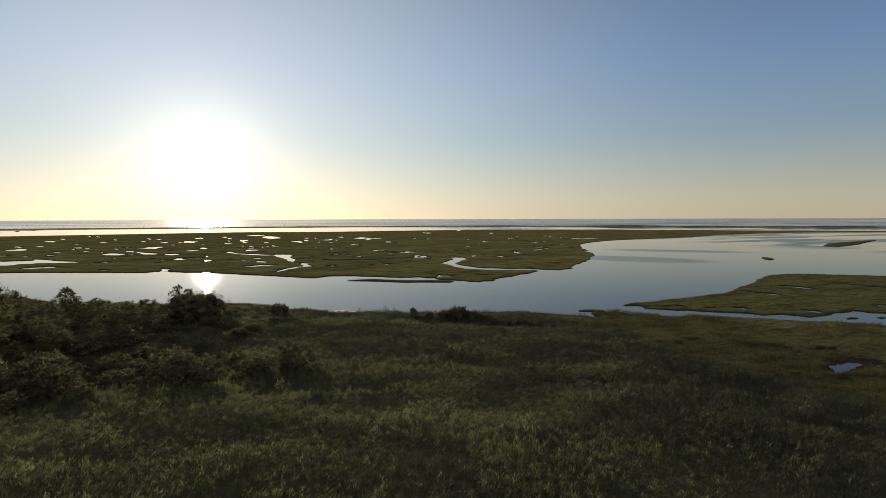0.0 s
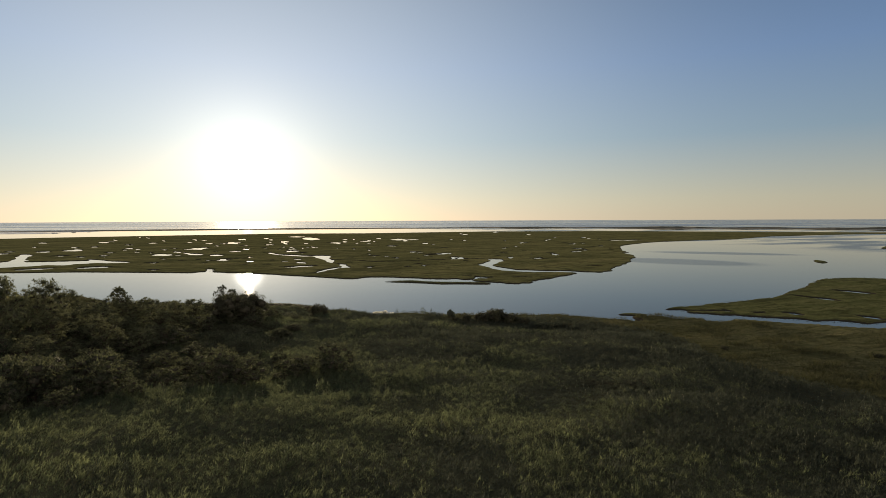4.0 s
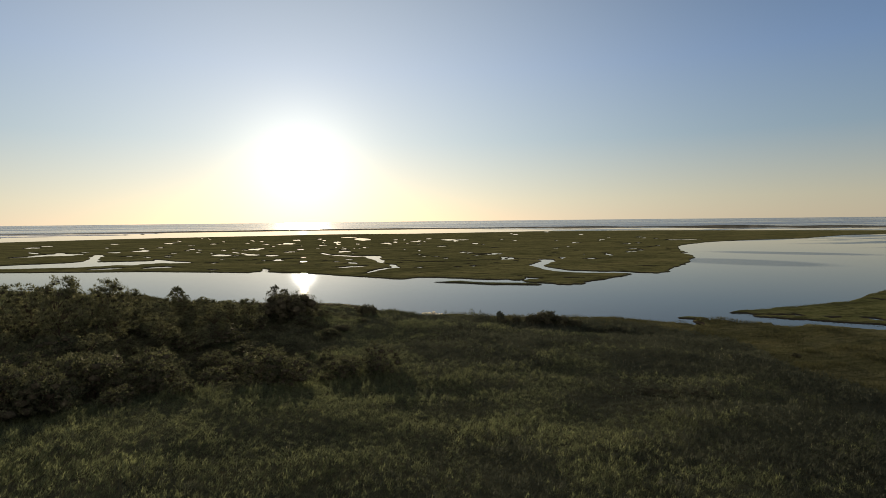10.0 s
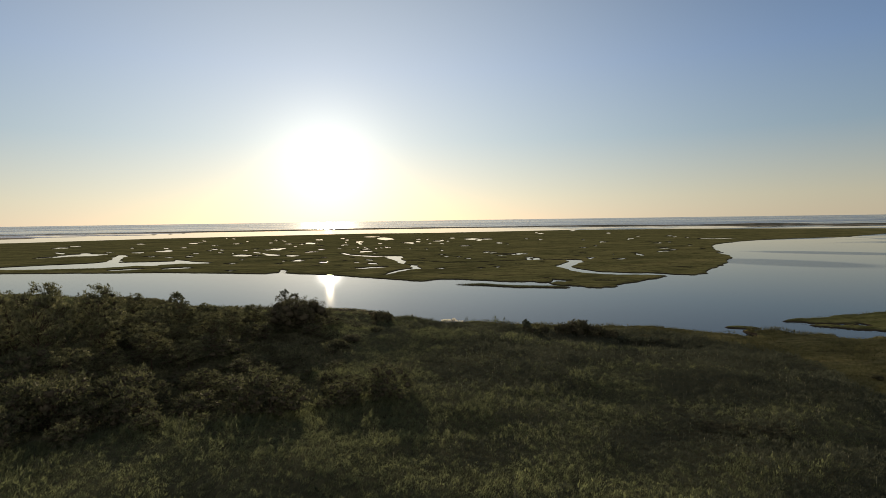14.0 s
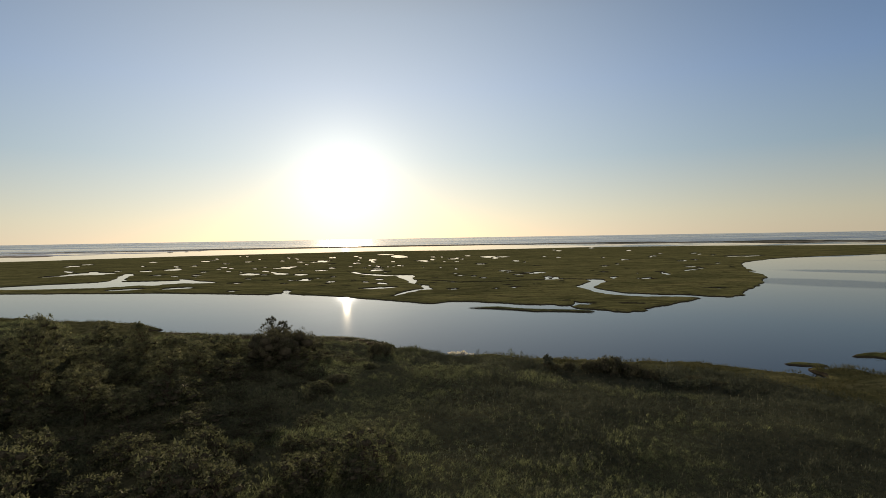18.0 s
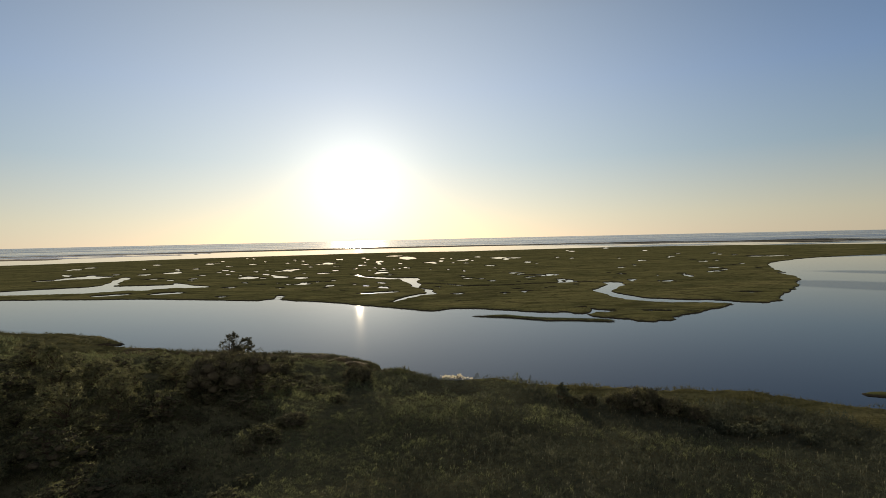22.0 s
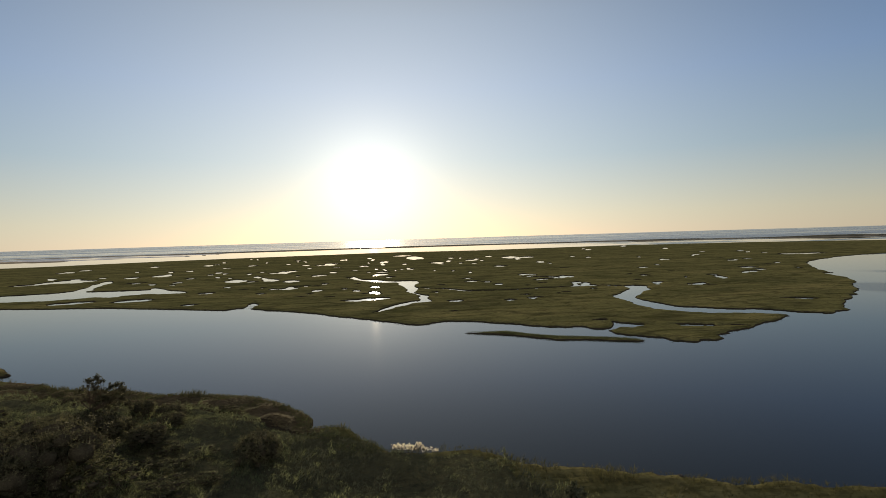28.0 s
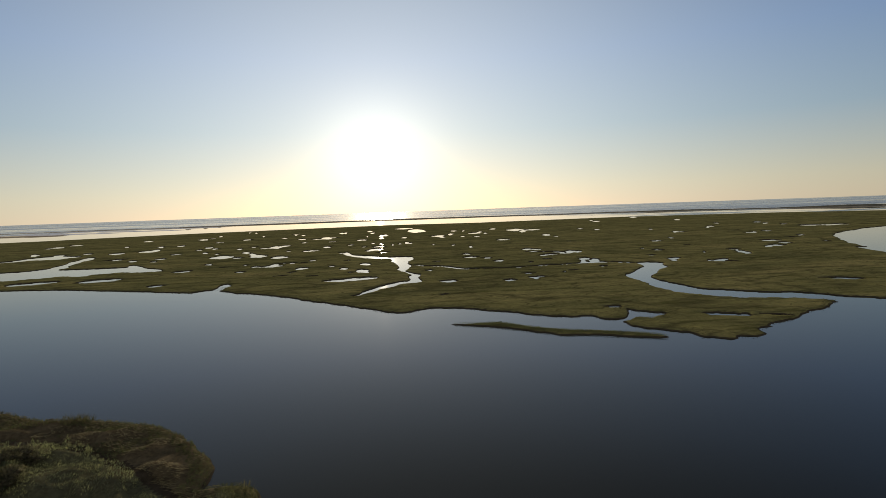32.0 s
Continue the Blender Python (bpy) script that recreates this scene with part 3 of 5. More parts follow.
PONDS_FRONT = [(119.9, 294.2, 1.2, 2), (23.5, 311.9, 1.4, 2), (-43.7, 297.5, 3.6, 2.7), (-2.7, 311.3, 2.9, 1), (27.6, 316.3, 2.3, 5.3), (118.6, 308.8, 2.5, 3.3), (-1.3, 322.4, 1.5, 1.8), (123.7, 310, 3.8, 2.7), (20.1, 328.4, 1.5, 4.2), (99.6, 320.5, 1, 1.4), (119.7, 315.9, 0.8, 7.1), (169.7, 289.8, 2.8, 1.5), (166.8, 292.4, 5, 1.8), (153.8, 301.4, 1.1, 2.7), (165, 295.8, 0.8, 2.2), (125.3, 317.1, 2.6, 6.1), (87.9, 331.7, 2.5, 4.6), (170.5, 296.8, 2.6, 4.6), (0.5, 337.1, 3.2, 5.1), (-23.8, 333, 2.5, 3), (157, 309.1, 2.5, 4.9), (124.5, 324.5, 2.9, 4.6), (29.3, 341.2, 1.8, 2.6), (110.2, 330.4, 2.4, 2.1)]
PONDS_CREEK = [(13.5, 340.9, 1.6, 2.6), (60.5, 341.1, 1.8, 1.6), (27.9, 344.5, 1.8, 4.9), (-74.8, 324.5, 8.4, 6), (85.4, 347.7, 2.4, 3.5), (156.4, 325.6, 1.7, 1.9), (-15, 354, 5.2, 4.4), (78.7, 356.1, 5, 4), (113.4, 349.1, 2, 3), (-23.2, 355.1, 2.1, 3.2), (-51.8, 347.2, 4.9, 3.9), (-100.4, 324.8, 8.7, 4.5), (117.9, 351.8, 4, 3.1), (-107.1, 324, 3.6, 2.5), (-2.1, 364.4, 2.6, 2.2), (-15.6, 362.3, 1.5, 4.6), (19.5, 367.3, 1.4, 2.6), (195.4, 316.6, 1.3, 2.9), (-38, 359.2, 2.2, 1.8), (126, 354.4, 2.9, 2.6), (-7.6, 367, 2.4, 3.2), (-12.3, 366.4, 3, 2.6), (196.6, 320.9, 2.6, 4.4), (183.8, 330.1, 0.6, 2.4)]
PONDS_SNAKE = [(-29, 365.8, 1.2, 2.2), (125.7, 362.1, 3, 2.7), (79.7, 374.9, 2.9, 4.2), (134.7, 360.7, 2.4, 5.1), (1.3, 376.4, 2.4, 3.4), (131.7, 362.5, 3, 7.6), (199.3, 328.1, 1.7, 3.1), (119.9, 367.4, 6, 2.8), (114, 372.9, 3.6, 2.9), (172.3, 350.1, 2.9, 3.8), (203, 337.2, 2.4, 3.3), (-50.8, 378.8, 1.7, 4.6), (170.2, 361.7, 1.3, 2.2), (120.3, 383.9, 2.2, 4.7), (117, 390, 3.9, 7.3), (226, 343, 2.3, 4.8), (37, 411, 4, 4.4), (-21, 407, 5.2, 8.4), (200, 370, 1.8, 2.5), (234, 347, 3.9, 5), (-46, 416, 3.3, 4.5), (29, 430, 2.8, 5.8), (-36, 423, 4.4, 10.7), (91, 427, 1.1, 5.9)]
PONDS_HEART = [(248, 359, 3.3, 5.5), (33, 437, 5, 10.2), (-91, 414, 2, 4.5), (-57, 426, 6.6, 13.4), (-43, 439, 2.3, 10.3), (272, 360, 2.3, 2.7), (203, 410, 3.6, 5.2), (254, 377, 5.2, 6.7), (83, 449, 1.1, 4.5), (-9, 450, 5.4, 6.5), (-107, 425, 2.2, 6.4), (-94, 434, 3, 5.1), (159, 437, 3.1, 2.8), (-24, 456, 1.6, 3.4), (34, 464, 4.6, 5.9), (71, 464, 0.8, 4.2), (-51, 457, 2.5, 10.3), (24, 470, 2, 4.3), (-69, 458, 1.7, 4.6), (-123, 440, 5.6, 5.4), (44, 479, 0.8, 6.4), (280, 393, 3.8, 3.3), (225, 432, 2.2, 4.8), (-2, 482, 3.3, 7.8)]
PONDS_INNER = [(49, 486, 1.2, 4.7), (56, 488, 2.5, 5.4), (-81, 472, 2.2, 7.5), (36, 491, 1.2, 10.3), (-99, 470, 3.7, 5), (125, 485, 5, 7), (54, 496, 1.3, 10.6), (13, 497, 2.1, 4.2), (297, 408, 3, 6.1), (30, 506, 1.3, 7.4), (-47, 498, 4.1, 6.3), (-66, 501, 2.3, 7.2), (-41, 506, 5.9, 16.1), (170, 500, 1.8, 5.5), (-36, 520, 3.3, 7.8), (-96, 508, 3, 6), (-60, 519, 3.8, 3.9), (-198, 462, 10.5, 6.4), (-88, 517, 2.5, 7.8), (295, 451, 4.2, 5.9), (299, 453, 1.6, 9), (-183, 483, 17.2, 21.2), (-195, 477, 7, 6.9), (-176, 489, 5.7, 10.8)]
PONDS_BACK = [(-151, 504, 6, 13.7), (170, 525, 3.8, 13.1), (115, 543, 3.3, 8.1), (-135, 516, 6.5, 11.9), (267, 492, 4.2, 4.2), (264, 495, 2.1, 11.1), (-4, 554, 3.9, 5.5), (17, 556, 1.9, 6.4), (-98, 537, 3.7, 10.3), (316, 462, 3.4, 5.6), (88, 556, 2.9, 9.4), (-134, 528, 2.7, 16.7), (-28, 556, 2, 7.3), (106, 556, 2.9, 6.7), (20, 563, 3.4, 9.5), (306, 480, 3.3, 4.3), (-177, 519, 3.5, 8.2), (-194, 512, 3, 9.7), (56, 573, 2.5, 10), (36, 579, 2.5, 15.3), (87, 578, 7.1, 15.5), (-218, 525, 3.3, 17.5), (271, 548, 1.7, 8.5), (101, 602, 2.7, 17.1)]
PONDS_REAR = [(133, 597, 1.6, 9.1), (-23, 606, 5, 7.9), (-149, 576, 2.4, 13.4), (-135, 582, 3.6, 10.5), (124, 605, 6.5, 11.7), (170, 600, 3.3, 21.3), (236, 581, 2.8, 9.3), (36, 624, 2.2, 24.3), (-38, 618, 4.6, 11.8), (23, 623, 1.1, 12.1), (-16, 622, 5.6, 26.4), (321, 542, 1.2, 11), (-10, 628, 4.6, 7.4), (40, 633, 2.8, 18.9), (133, 625, 2.8, 12.7), (-113, 617, 3.7, 8.3), (393, 512, 9, 10.9), (404, 505, 6.3, 10.8), (335, 559, 3.8, 9.6), (-186, 600, 2.7, 9.2), (231, 612, 3, 9.1), (187, 630, 8.2, 16), (415, 507, 8.7, 10), (174, 644, 8.9, 25.1)]
PONDS_OUTER = [(-61, 659, 3.1, 11), (-97, 654, 5.1, 9.5), (397, 547, 3.6, 7.4), (123, 667, 1.2, 14.7), (114, 677, 3.7, 12.1), (401, 575, 2.2, 13.7), (27, 701, 2.5, 16), (160, 689, 3.8, 16), (-267, 629, 3.2, 10.7), (378, 616, 2.9, 10.6), (76, 718, 9.8, 60.1), (-50, 714, 2.7, 13.2), (-266, 643, 4.8, 16.8), (-152, 697, 5, 20.7), (-9, 729, 3.4, 17.4), (-60, 723, 2.7, 10.2), (415, 605, 3.1, 13.8), (-5, 733, 1.7, 26.5), (-96, 726, 1.4, 17.3), (-150, 719, 3.7, 10.3), (-269, 679, 5, 15.7), (23, 757, 3.5, 19), (-212, 709, 4.7, 16.9), (-64, 758, 4.3, 11.4)]
PONDS_LAST = [(-158, 781, 2.4, 20.6), (66, 813, 13.5, 22.5), (416, 757, 4.3, 23.4), (330, 811, 5, 25.2), (-133, 859, 1.7, 25.4), (-147, 883, 1.8, 18.9), (341, 856, 2.7, 19.8), (443, 935, 5.2, 36)]
MARSH_PONDS = (PONDS_TIP, PONDS_FRONT, PONDS_CREEK, PONDS_SNAKE, PONDS_HEART, PONDS_INNER, PONDS_BACK, PONDS_REAR, PONDS_OUTER, PONDS_LAST)
PONDS_SIDE = [(185.3, 119.9, 5.8, 2.7), (160.8, 114.4, 6.7, 1.5), (210.3, 109.1, 7.0, 1.9), (128.8, 98.3, 3.1, 1.5), (116.6, 106.9, 1.8, 0.8), (122.1, 101.9, 1.1, 2.0), (141.1, 86.9, 2.9, 1.2), (166.9, 84.9, 1.5, 1.8)]
HUB = Vector((36, 96))


def pond_distance(px, py, rows, seed=0):
    """Distance into the nearest pond (positive in the water). A row: place, half width across and half depth along the way out from the hub."""
    best = np.full(px.shape, -1e9)
    for cx, cy, a, b in rows:
        near = (np.abs(px - cx) < 2.2 * a + b + 12) & (np.abs(py - cy) < 2.2 * b + a + 12)
        if not near.any():
            continue
        way = (Vector((cx, cy)) - HUB).normalized()
        dx, dy = px[near] - cx, py[near] - cy
        u, v = (dx * way.y - dy * way.x), (dx * way.x + dy * way.y)
        wob = 1.0 + 0.5 * fbm(dx + cx, (dy + cy) * a / max(a, b), 0.7 * a + 0.8, 3, seed)
        d = (wob - (np.abs(u / a) ** 1.35 + np.abs(v / b) ** 1.35) ** 0.74) * min(a, b)
        best[near] = np.maximum(best[near], d)
    return best


def channel_distance(px, py, line, width):
    return inside_distance(px, py, rounded(rounded(line, False), False), False) + width


def marsh_height(px, py, sd, top=0.42):
    return np.clip(sd * 0.4, -0.9, top) + np.where(sd > 1.5, 0.10 * fbm(px, py, 9.0, 3, 5), 0)


def mud_or_turf(mid):
    return np.where(mid[:, 2] < -0.05, 1, 0)


BANK = 0.36


def build_main_marsh():
    az = np.radians(np.concatenate([np.linspace(-42, -31, 50, endpoint=False), np.linspace(-31, 42, 900, endpoint=False), np.linspace(42, 68, 140)]))
    rows = [150.0]
    while rows[-1] < 1300:
        rows.append(rows[-1] + min(5.0, max(0.6 if 175 < rows[-1] < 310 else 1.1, rows[-1] ** 2 / 75000)))
    r = np.array(rows)
    gx, gy = 20 + r[:, None] * np.sin(az)[None], r[:, None] * np.cos(az)[None]
    far, near = np.clip(gy / 260, 1, 3), smooth(300, 240, gy)
    wx, wy = gx + (1.3 * fbm(gx, gy, 6.0, 3, 1) + 0.9 * fbm(gx, gy, 2.2, 2, 71) * near) * far ** 0.5, gy + (1.3 * fbm(gx, gy, 6.0, 3, 2) + 0.9 * fbm(gx, gy, 2.2, 2, 72) * near) * far
    sd = inside_distance(wx, wy, NEAR_SHORE[:1] + rounded(NEAR_SHORE + MARSH_TIP, False) + EAST_SHORE + FAR_SHORE)
    live = sd > -8
    def in_water(x, y):
        water = np.full(x.shape, -1e9)
        for outline in (CREEK_EAST, CREEK_MIDDLE, CREEK_WEST):
            np.maximum(water, inside_distance(x, y, rounded(outline)) - 0.1, out=water)
        for line, width in ((CREEK_LINK, 1.2), (CREEK_NOTCH, 1.0)):
            np.maximum(water, channel_distance(x, y, line, width), out=water)
        for k, rows_ in enumerate(MARSH_PONDS):
            np.maximum(water, pond_distance(x, y, rows_, k), out=water)
        return water
    lx, ly = wx[live], wy[live]
    ox, oy = lx - HUB.x, ly - HUB.y
    out = np.hypot(ox, oy)
    ox, oy, reach = ox / out, oy / out, 0.4 * BANK * out / 22
    # creeks and ponds run on under the lip of the bank on this side
    water = in_water(lx, ly)
    for part_way in (0.33, 0.66, 1.0):
        np.maximum(water, in_water(lx + ox * reach * part_way, ly + oy * reach * part_way), out=water)
    # thin drainage ditches, half grown over
    z = np.clip(sd * 0.5, -0.9, BANK)
    z[live] = np.minimum(z[live], np.clip(-water * 0.55, -0.9, BANK))
    sd[live] = np.minimum(sd[live], -water)
    z += np.where(sd > 1.5, 0.05 * fbm(gx, gy, 9.0, 3, 5), 0)
    for size, seed in ((60, 9), (34, 29)):
        vein = smooth(0.020, 0.004, np.abs(fbm(gx * 0.6, gy * 1.5, size, 3, seed))) * smooth(0.0, 0.12, fbm(gx, gy, 45, 2, seed + 10))
        z -= np.where(sd > 2, 0.06 * vein, 0)
    z = np.where(sd > 1.5, np.maximum(z, 0.16), z)
    return tagged(height_sheet("marsh_main", gx, gy, z, [MARSH, MUD], mud_or_turf), "olive green salt marsh cut by creeks and ponds", "salt marsh", kind="structure")


def build_flat(name, outline, step, label, ponds=(), channels=(), top=0.42, warp=0.8, turf=None, grain=4.0):
    p = np.array(outline)
    lo, hi = p.min(0) - 4, p.max(0) + 4
    gx, gy = np.meshgrid(np.arange(lo[0], hi[0], step), np.arange(lo[1], hi[1], step))
    wx, wy = gx + warp * fbm(gx, gy, grain, 3, 11), gy + warp * fbm(gx, gy, grain, 3, 12)
    sd = inside_distance(wx, wy, rounded(outline))
    if ponds:
        sd = np.minimum(sd, -pond_distance(wx, wy, ponds, 3))
    for line, width in channels:
        sd = np.minimum(sd, -channel_distance(wx, wy, line, width))
    return tagged(height_sheet(name, gx, gy, marsh_height(gx, gy, sd, top), [turf or MARSH, MUD], mud_or_turf), label, "salt marsh", kind="structure")


def upland_distance(px, py):
    wx, wy = px + 1.2 * fbm(px, py, 5.0, 3, 21), py + 1.2 * fbm(px, py, 5.0, 3, 22)
    sd = inside_distance(wx, wy, UPLAND[:1] + rounded(UPLAND, False) + UPLAND[-1:] + UPLAND_BACK)
    return sd


def on_hay(px, py):
    """True on the brown hay between the worn path and the water."""
    pts = np.array(SHORE_PATH)
    return (px < 21) & (px > -36 + 4 * fbm(px, py, 6.0, 2, 63)) & (py > np.interp(px, pts[:, 0], pts[:, 1]) + 0.5 * fbm(px, py, 3.0, 2, 61))


def upland_height(px, py, sd=None):
    """Ground of the near shore: a low fringe, then a meadow that climbs a little, and a knoll under the wood."""
    if sd is None:
        sd = upland_distance(px, py)
    z = np.clip(sd * 0.8, -0.9, 0.4)
    low = smooth(62, 100, px + 0.2 * py)
    z = z + smooth(5, 34, sd) * (1.45 - 0.9 * low)
    # the hillside that climbs towards the wood's front
    hx, hy = np.maximum(px + 15, 0), np.maximum(py - 35, 0)
    z = z + 5.4 * np.exp(-(hx ** 2 / (2 * 33.0 ** 2) + hy ** 2 / (2 * 26.0 ** 2))) * smooth(5, 40, sd)
    z = z + smooth(2, 16, sd) * (1.0 * fbm(px, py, 15.0, 3, 6) + 0.26 * fbm(px, py, 4.5, 2, 16)) * (1 - 0.6 * low)
    z = z + 0.6 * smooth(-36, -44, px) * smooth(0.3, 2.5, sd) * smooth(176, 182, py)
    # long low swells across the meadow
    z = z + smooth(24, 42, sd) * 0.85 * fbm(px * 0.45, py, 9.0, 3, 26)
    # hummocks and creases of the matted bank
    z = z + smooth(0.5, 4, sd) * smooth(26, 10, sd) * (0.45 * fbm(px, py, 6.0, 3, 23) - 0.28 * smooth(0.07, 0.0, np.abs(fbm(px * 0.7, py * 1.4, 9.0, 3, 24))))
    z = z + smooth(1, 4, sd) * smooth(116, 130, py) * smooth(30, 18, px) * 1.05 * fbm(px, py * 1.2, 3.0, 2, 28)
    z = np.where(sd > 1.5, np.maximum(z, 0.2), z)
    track = inside_distance(px, py, rounded(SHORE_PATH, False), False) + 0.35 * fbm(px, py, 3.0, 2, 62)
    z = z - 0.36 * smooth(-1.3, -0.15, track)
    z = np.where(sd > 1.5, np.maximum(z, 0.2), z)
    pond = inside_distance(px + 1.6 * fbm(px, py, 2.4, 3, 66), py + 1.6 * fbm(px, py, 2.4, 3, 67), rounded(MEADOW_POND))
    return np.minimum(z, np.clip(0.03 - pond * 0.07 + 0.12 * fbm(px, py, 1.8, 3, 68), -0.2, 12))


def build_upland():
    xs = np.concatenate([np.linspace(-700, -135, 40), np.arange(-130, -32, 1.0), np.arange(-32, 30, 0.5), np.arange(30, 150, 1.0), np.linspace(155, 700, 40)])
    ys = np.concatenate([np.linspace(-500, 5, 36), np.arange(10, 136, 1.0), np.arange(136, 172, 0.5), np.arange(172, 225, 1.0), np.linspace(230, 425, 30)])
    gx, gy = np.meshgrid(xs, ys)
    sd = upland_distance(gx, gy)
    z = upland_height(gx, gy, sd)

    def pick(mid):
        s = inside_distance(mid[:, 0], mid[:, 1], UPLAND + UPLAND_BACK) + 3.0 * fbm(mid[:, 0], mid[:, 1], 9.0, 3, 8)
        hay = on_hay(mid[:, 0], mid[:, 1])
        fringe = hay | ((s < 2.0 + 6 * smooth(38, 50, mid[:, 0])) & (mid[:, 0] > 19)) | ((s < 12) & (mid[:, 0] < -34))
        grassy = mid[:, 0] + 12 * fbm(mid[:, 0], mid[:, 1], 22.0, 4, 60) > 71.5
        trodden = inside_distance(mid[:, 0], mid[:, 1], rounded(SHORE_PATH, False), False) + 0.35 * fbm(mid[:, 0], mid[:, 1], 3.0, 2, 62) > -0.55
        return np.where(mid[:, 2] < 0.12, 1, np.where(trodden, 1, np.where(grassy, 3, np.where(fringe, np.where(hay, 2, 4), 0))))
    return tagged(height_sheet("ground_meadow", gx, gy, z, [SOIL, MUD, HAY, SHORE_TURF, SHORE_TURF], pick), "rolling green shore meadow sloping to a grassy water edge", "ground", kind="structure")


def ring(name, radii, levels, mat, label, category):
    """A round sheet of rings round the bay, each at its level."""
    n = 256
    a = np.linspace(0, TURN, n, endpoint=False)
    verts = np.concatenate([np.stack([20 + r * np.cos(a), 60 + r * np.sin(a), np.full(n, z)], 1) for r, z in zip(radii, levels)])
    i = np.arange(n)
    j = (i + 1) % n
    faces = np.concatenate([np.stack([k * n + i, (k + 1) * n + i, (k + 1) * n + j, k * n + j], 1) for k in range(len(radii) - 1)])
    return tagged(mesh_of(name, verts, faces, [mat]), label, category, kind="structure")


ring("ground", (0.05, 1500, 4820), (-1.2, -1.2, -4.0), BED, "muddy bed under the bay and sea", "ground")
ring("water", (0.05, 60, 150, 300, 600, 1000, 1510), (0.0,) * 7, WATER, "calm tidal water mirroring the low sun sky", "water")
ring("sea", (1510, 2200, 3200, 4870), (0.0, 2.5, 6.5, 14.5), SEA, "ruffled grey-blue open sea out to the horizon", "sea")
build_main_marsh()
build_flat("marsh_strip", THIN_ISLE, 0.4, "thin strip of marsh grass in open water", top=0.35, warp=0.9)
build_flat("marsh_side", SIDE_MARSH, 0.7, "green marsh point with narrow pools", top=0.3, warp=1.6, turf=SIDE_TURF, ponds=PONDS_SIDE, channels=((((104.5, 110.6), (108, 110), (113, 108.4), (117, 107.2)), 0.5),))
build_flat("marsh_islet_long", LONG_ISLE, 3.0, "long low marsh islet in the bay", warp=3.0, turf=SIDE_TURF)
build_flat("marsh_islet_small", SMALL_ISLE, 0.8, "tiny marsh islet in the bay", turf=SIDE_TURF)
for islet in SHORE_ISLETS:
    mid = sum((Vector(p) for p in islet), Vector((0, 0))) / len(islet)
    islet = [tuple(mid + (Vector(p) - mid) * 0.95) for p in islet]
    build_flat("marsh_islet_shore", islet, 0.3, "low green marsh islet off the meadow shore", top=0.24, warp=1.2, turf=SIDE_TURF, grain=2.2)
build_upland()


def build_barrier():
    """The long barrier beach between bay and ocean, with low dunes."""
    line = [(-1500, 1250), (-900, 1480), (-419, 1540), (-79, 1540), (233, 1560), (619, 1420), (953, 1190), (1174, 930), (1390, 690), (1700, 300)]
    pts = np.array(rounded(rounded(line, False), False))
    seg = np.concatenate([[0], np.cumsum(np.hypot(*np.diff(pts, axis=0).T))])
    s = np.arange(0, seg[-1], 6.0)
    cx, cy = np.interp(s, seg, pts[:, 0]), np.interp(s, seg, pts[:, 1])
    tx, ty = np.gradient(cx), np.gradient(cy)
    ln = np.hypot(tx, ty)
    nx, ny = -ty / ln, tx / ln
    w = np.linspace(-45, 55, 26)
    gx, gy = cx[:, None] + nx[:, None] * w[None], cy[:, None] + ny[:, None] * w[None]
    grow = (1.0 + 2.2 * smooth(300, 1000, gx))
    tall = np.clip(0.55 + 0.9 * fbm(gx, gy, 130, 4, 3), 0.0, 2)
    wave = 12 * fbm(gx, gy, 220, 2, 4)
    edge = smooth(-45, -25, w[None] + wave) * smooth(55, 20, w[None] + wave)
    west = 0.55 + 0.45 * smooth(-620, -300, gx)
    z = -0.8 + edge * (1.0 + west * (0.9 + grow * tall * smooth(-40, -5, w[None]) * smooth(55, 15, w[None])))
    dry = lambda mid: np.where((mid[:, 2] > 1.0) & (fbm(mid[:, 0], mid[:, 1], 40, 3, 6) > -0.25), 1, 0)
    return tagged(height_sheet("barrier_beach", gx, gy, z, [SAND, DUNE], dry), "long dark barrier beach with low dunes", "beach", kind="structure")


build_barrier()

# ---- plants ----


def leaves_mesh(centres, ways, ups, length, width, bend=0.0):
    """Pointed leaves: four corners each, from the stalk along its way."""
    n = len(centres)
    side = np.cross(ways, ups)
    side /= np.linalg.norm(side, axis=1, keepdims=True) + 1e-9
    length, width = np.asarray(length)[:, None], np.asarray(width)[:, None]
    v = np.empty((n, 4, 3))
    v[:, 0] = centres
    v[:, 1] = centres + ways * length * 0.5 + side * width * 0.5
    v[:, 2] = centres + ways * length + ups * (-bend * length)
    v[:, 3] = centres + ways * length * 0.5 - side * width * 0.5
    return v.reshape(-1, 3), np.arange(4 * n).reshape(n, 4)


def unit(v):
    return v / (np.linalg.norm(v, axis=1, keepdims=True) + 1e-9)


def leafy_mesh(name, a, b, tip, out, mat, core=None):
    """One mesh of three-cornered leaves that take the light like the rounded mass they grow on."""
    turned = (np.cross(b - a, tip - a) * out).sum(1) < 0
    a[turned], b[turned] = b[turned].copy(), a[turned].copy()
    verts, faces, way = np.stack([a, b, tip], 1).reshape(-1, 3), np.arange(3 * len(a)).reshape(-1, 3), np.repeat(unit(out), 3, 0)
    mats, index = [mat], None
    if core:
        verts, faces, way = np.concatenate([verts, core[0]]), np.concatenate([faces, core[1] + len(verts)]), np.concatenate([way, core[2]])
        mats, index = [mat, DARK_CORE], np.arange(len(faces)) >= len(a)
    ob = mesh_of(name, verts, faces, mats, index)
    ob.data.normals_split_custom_set_from_vertices(way.astype(np.float32))
    return ob


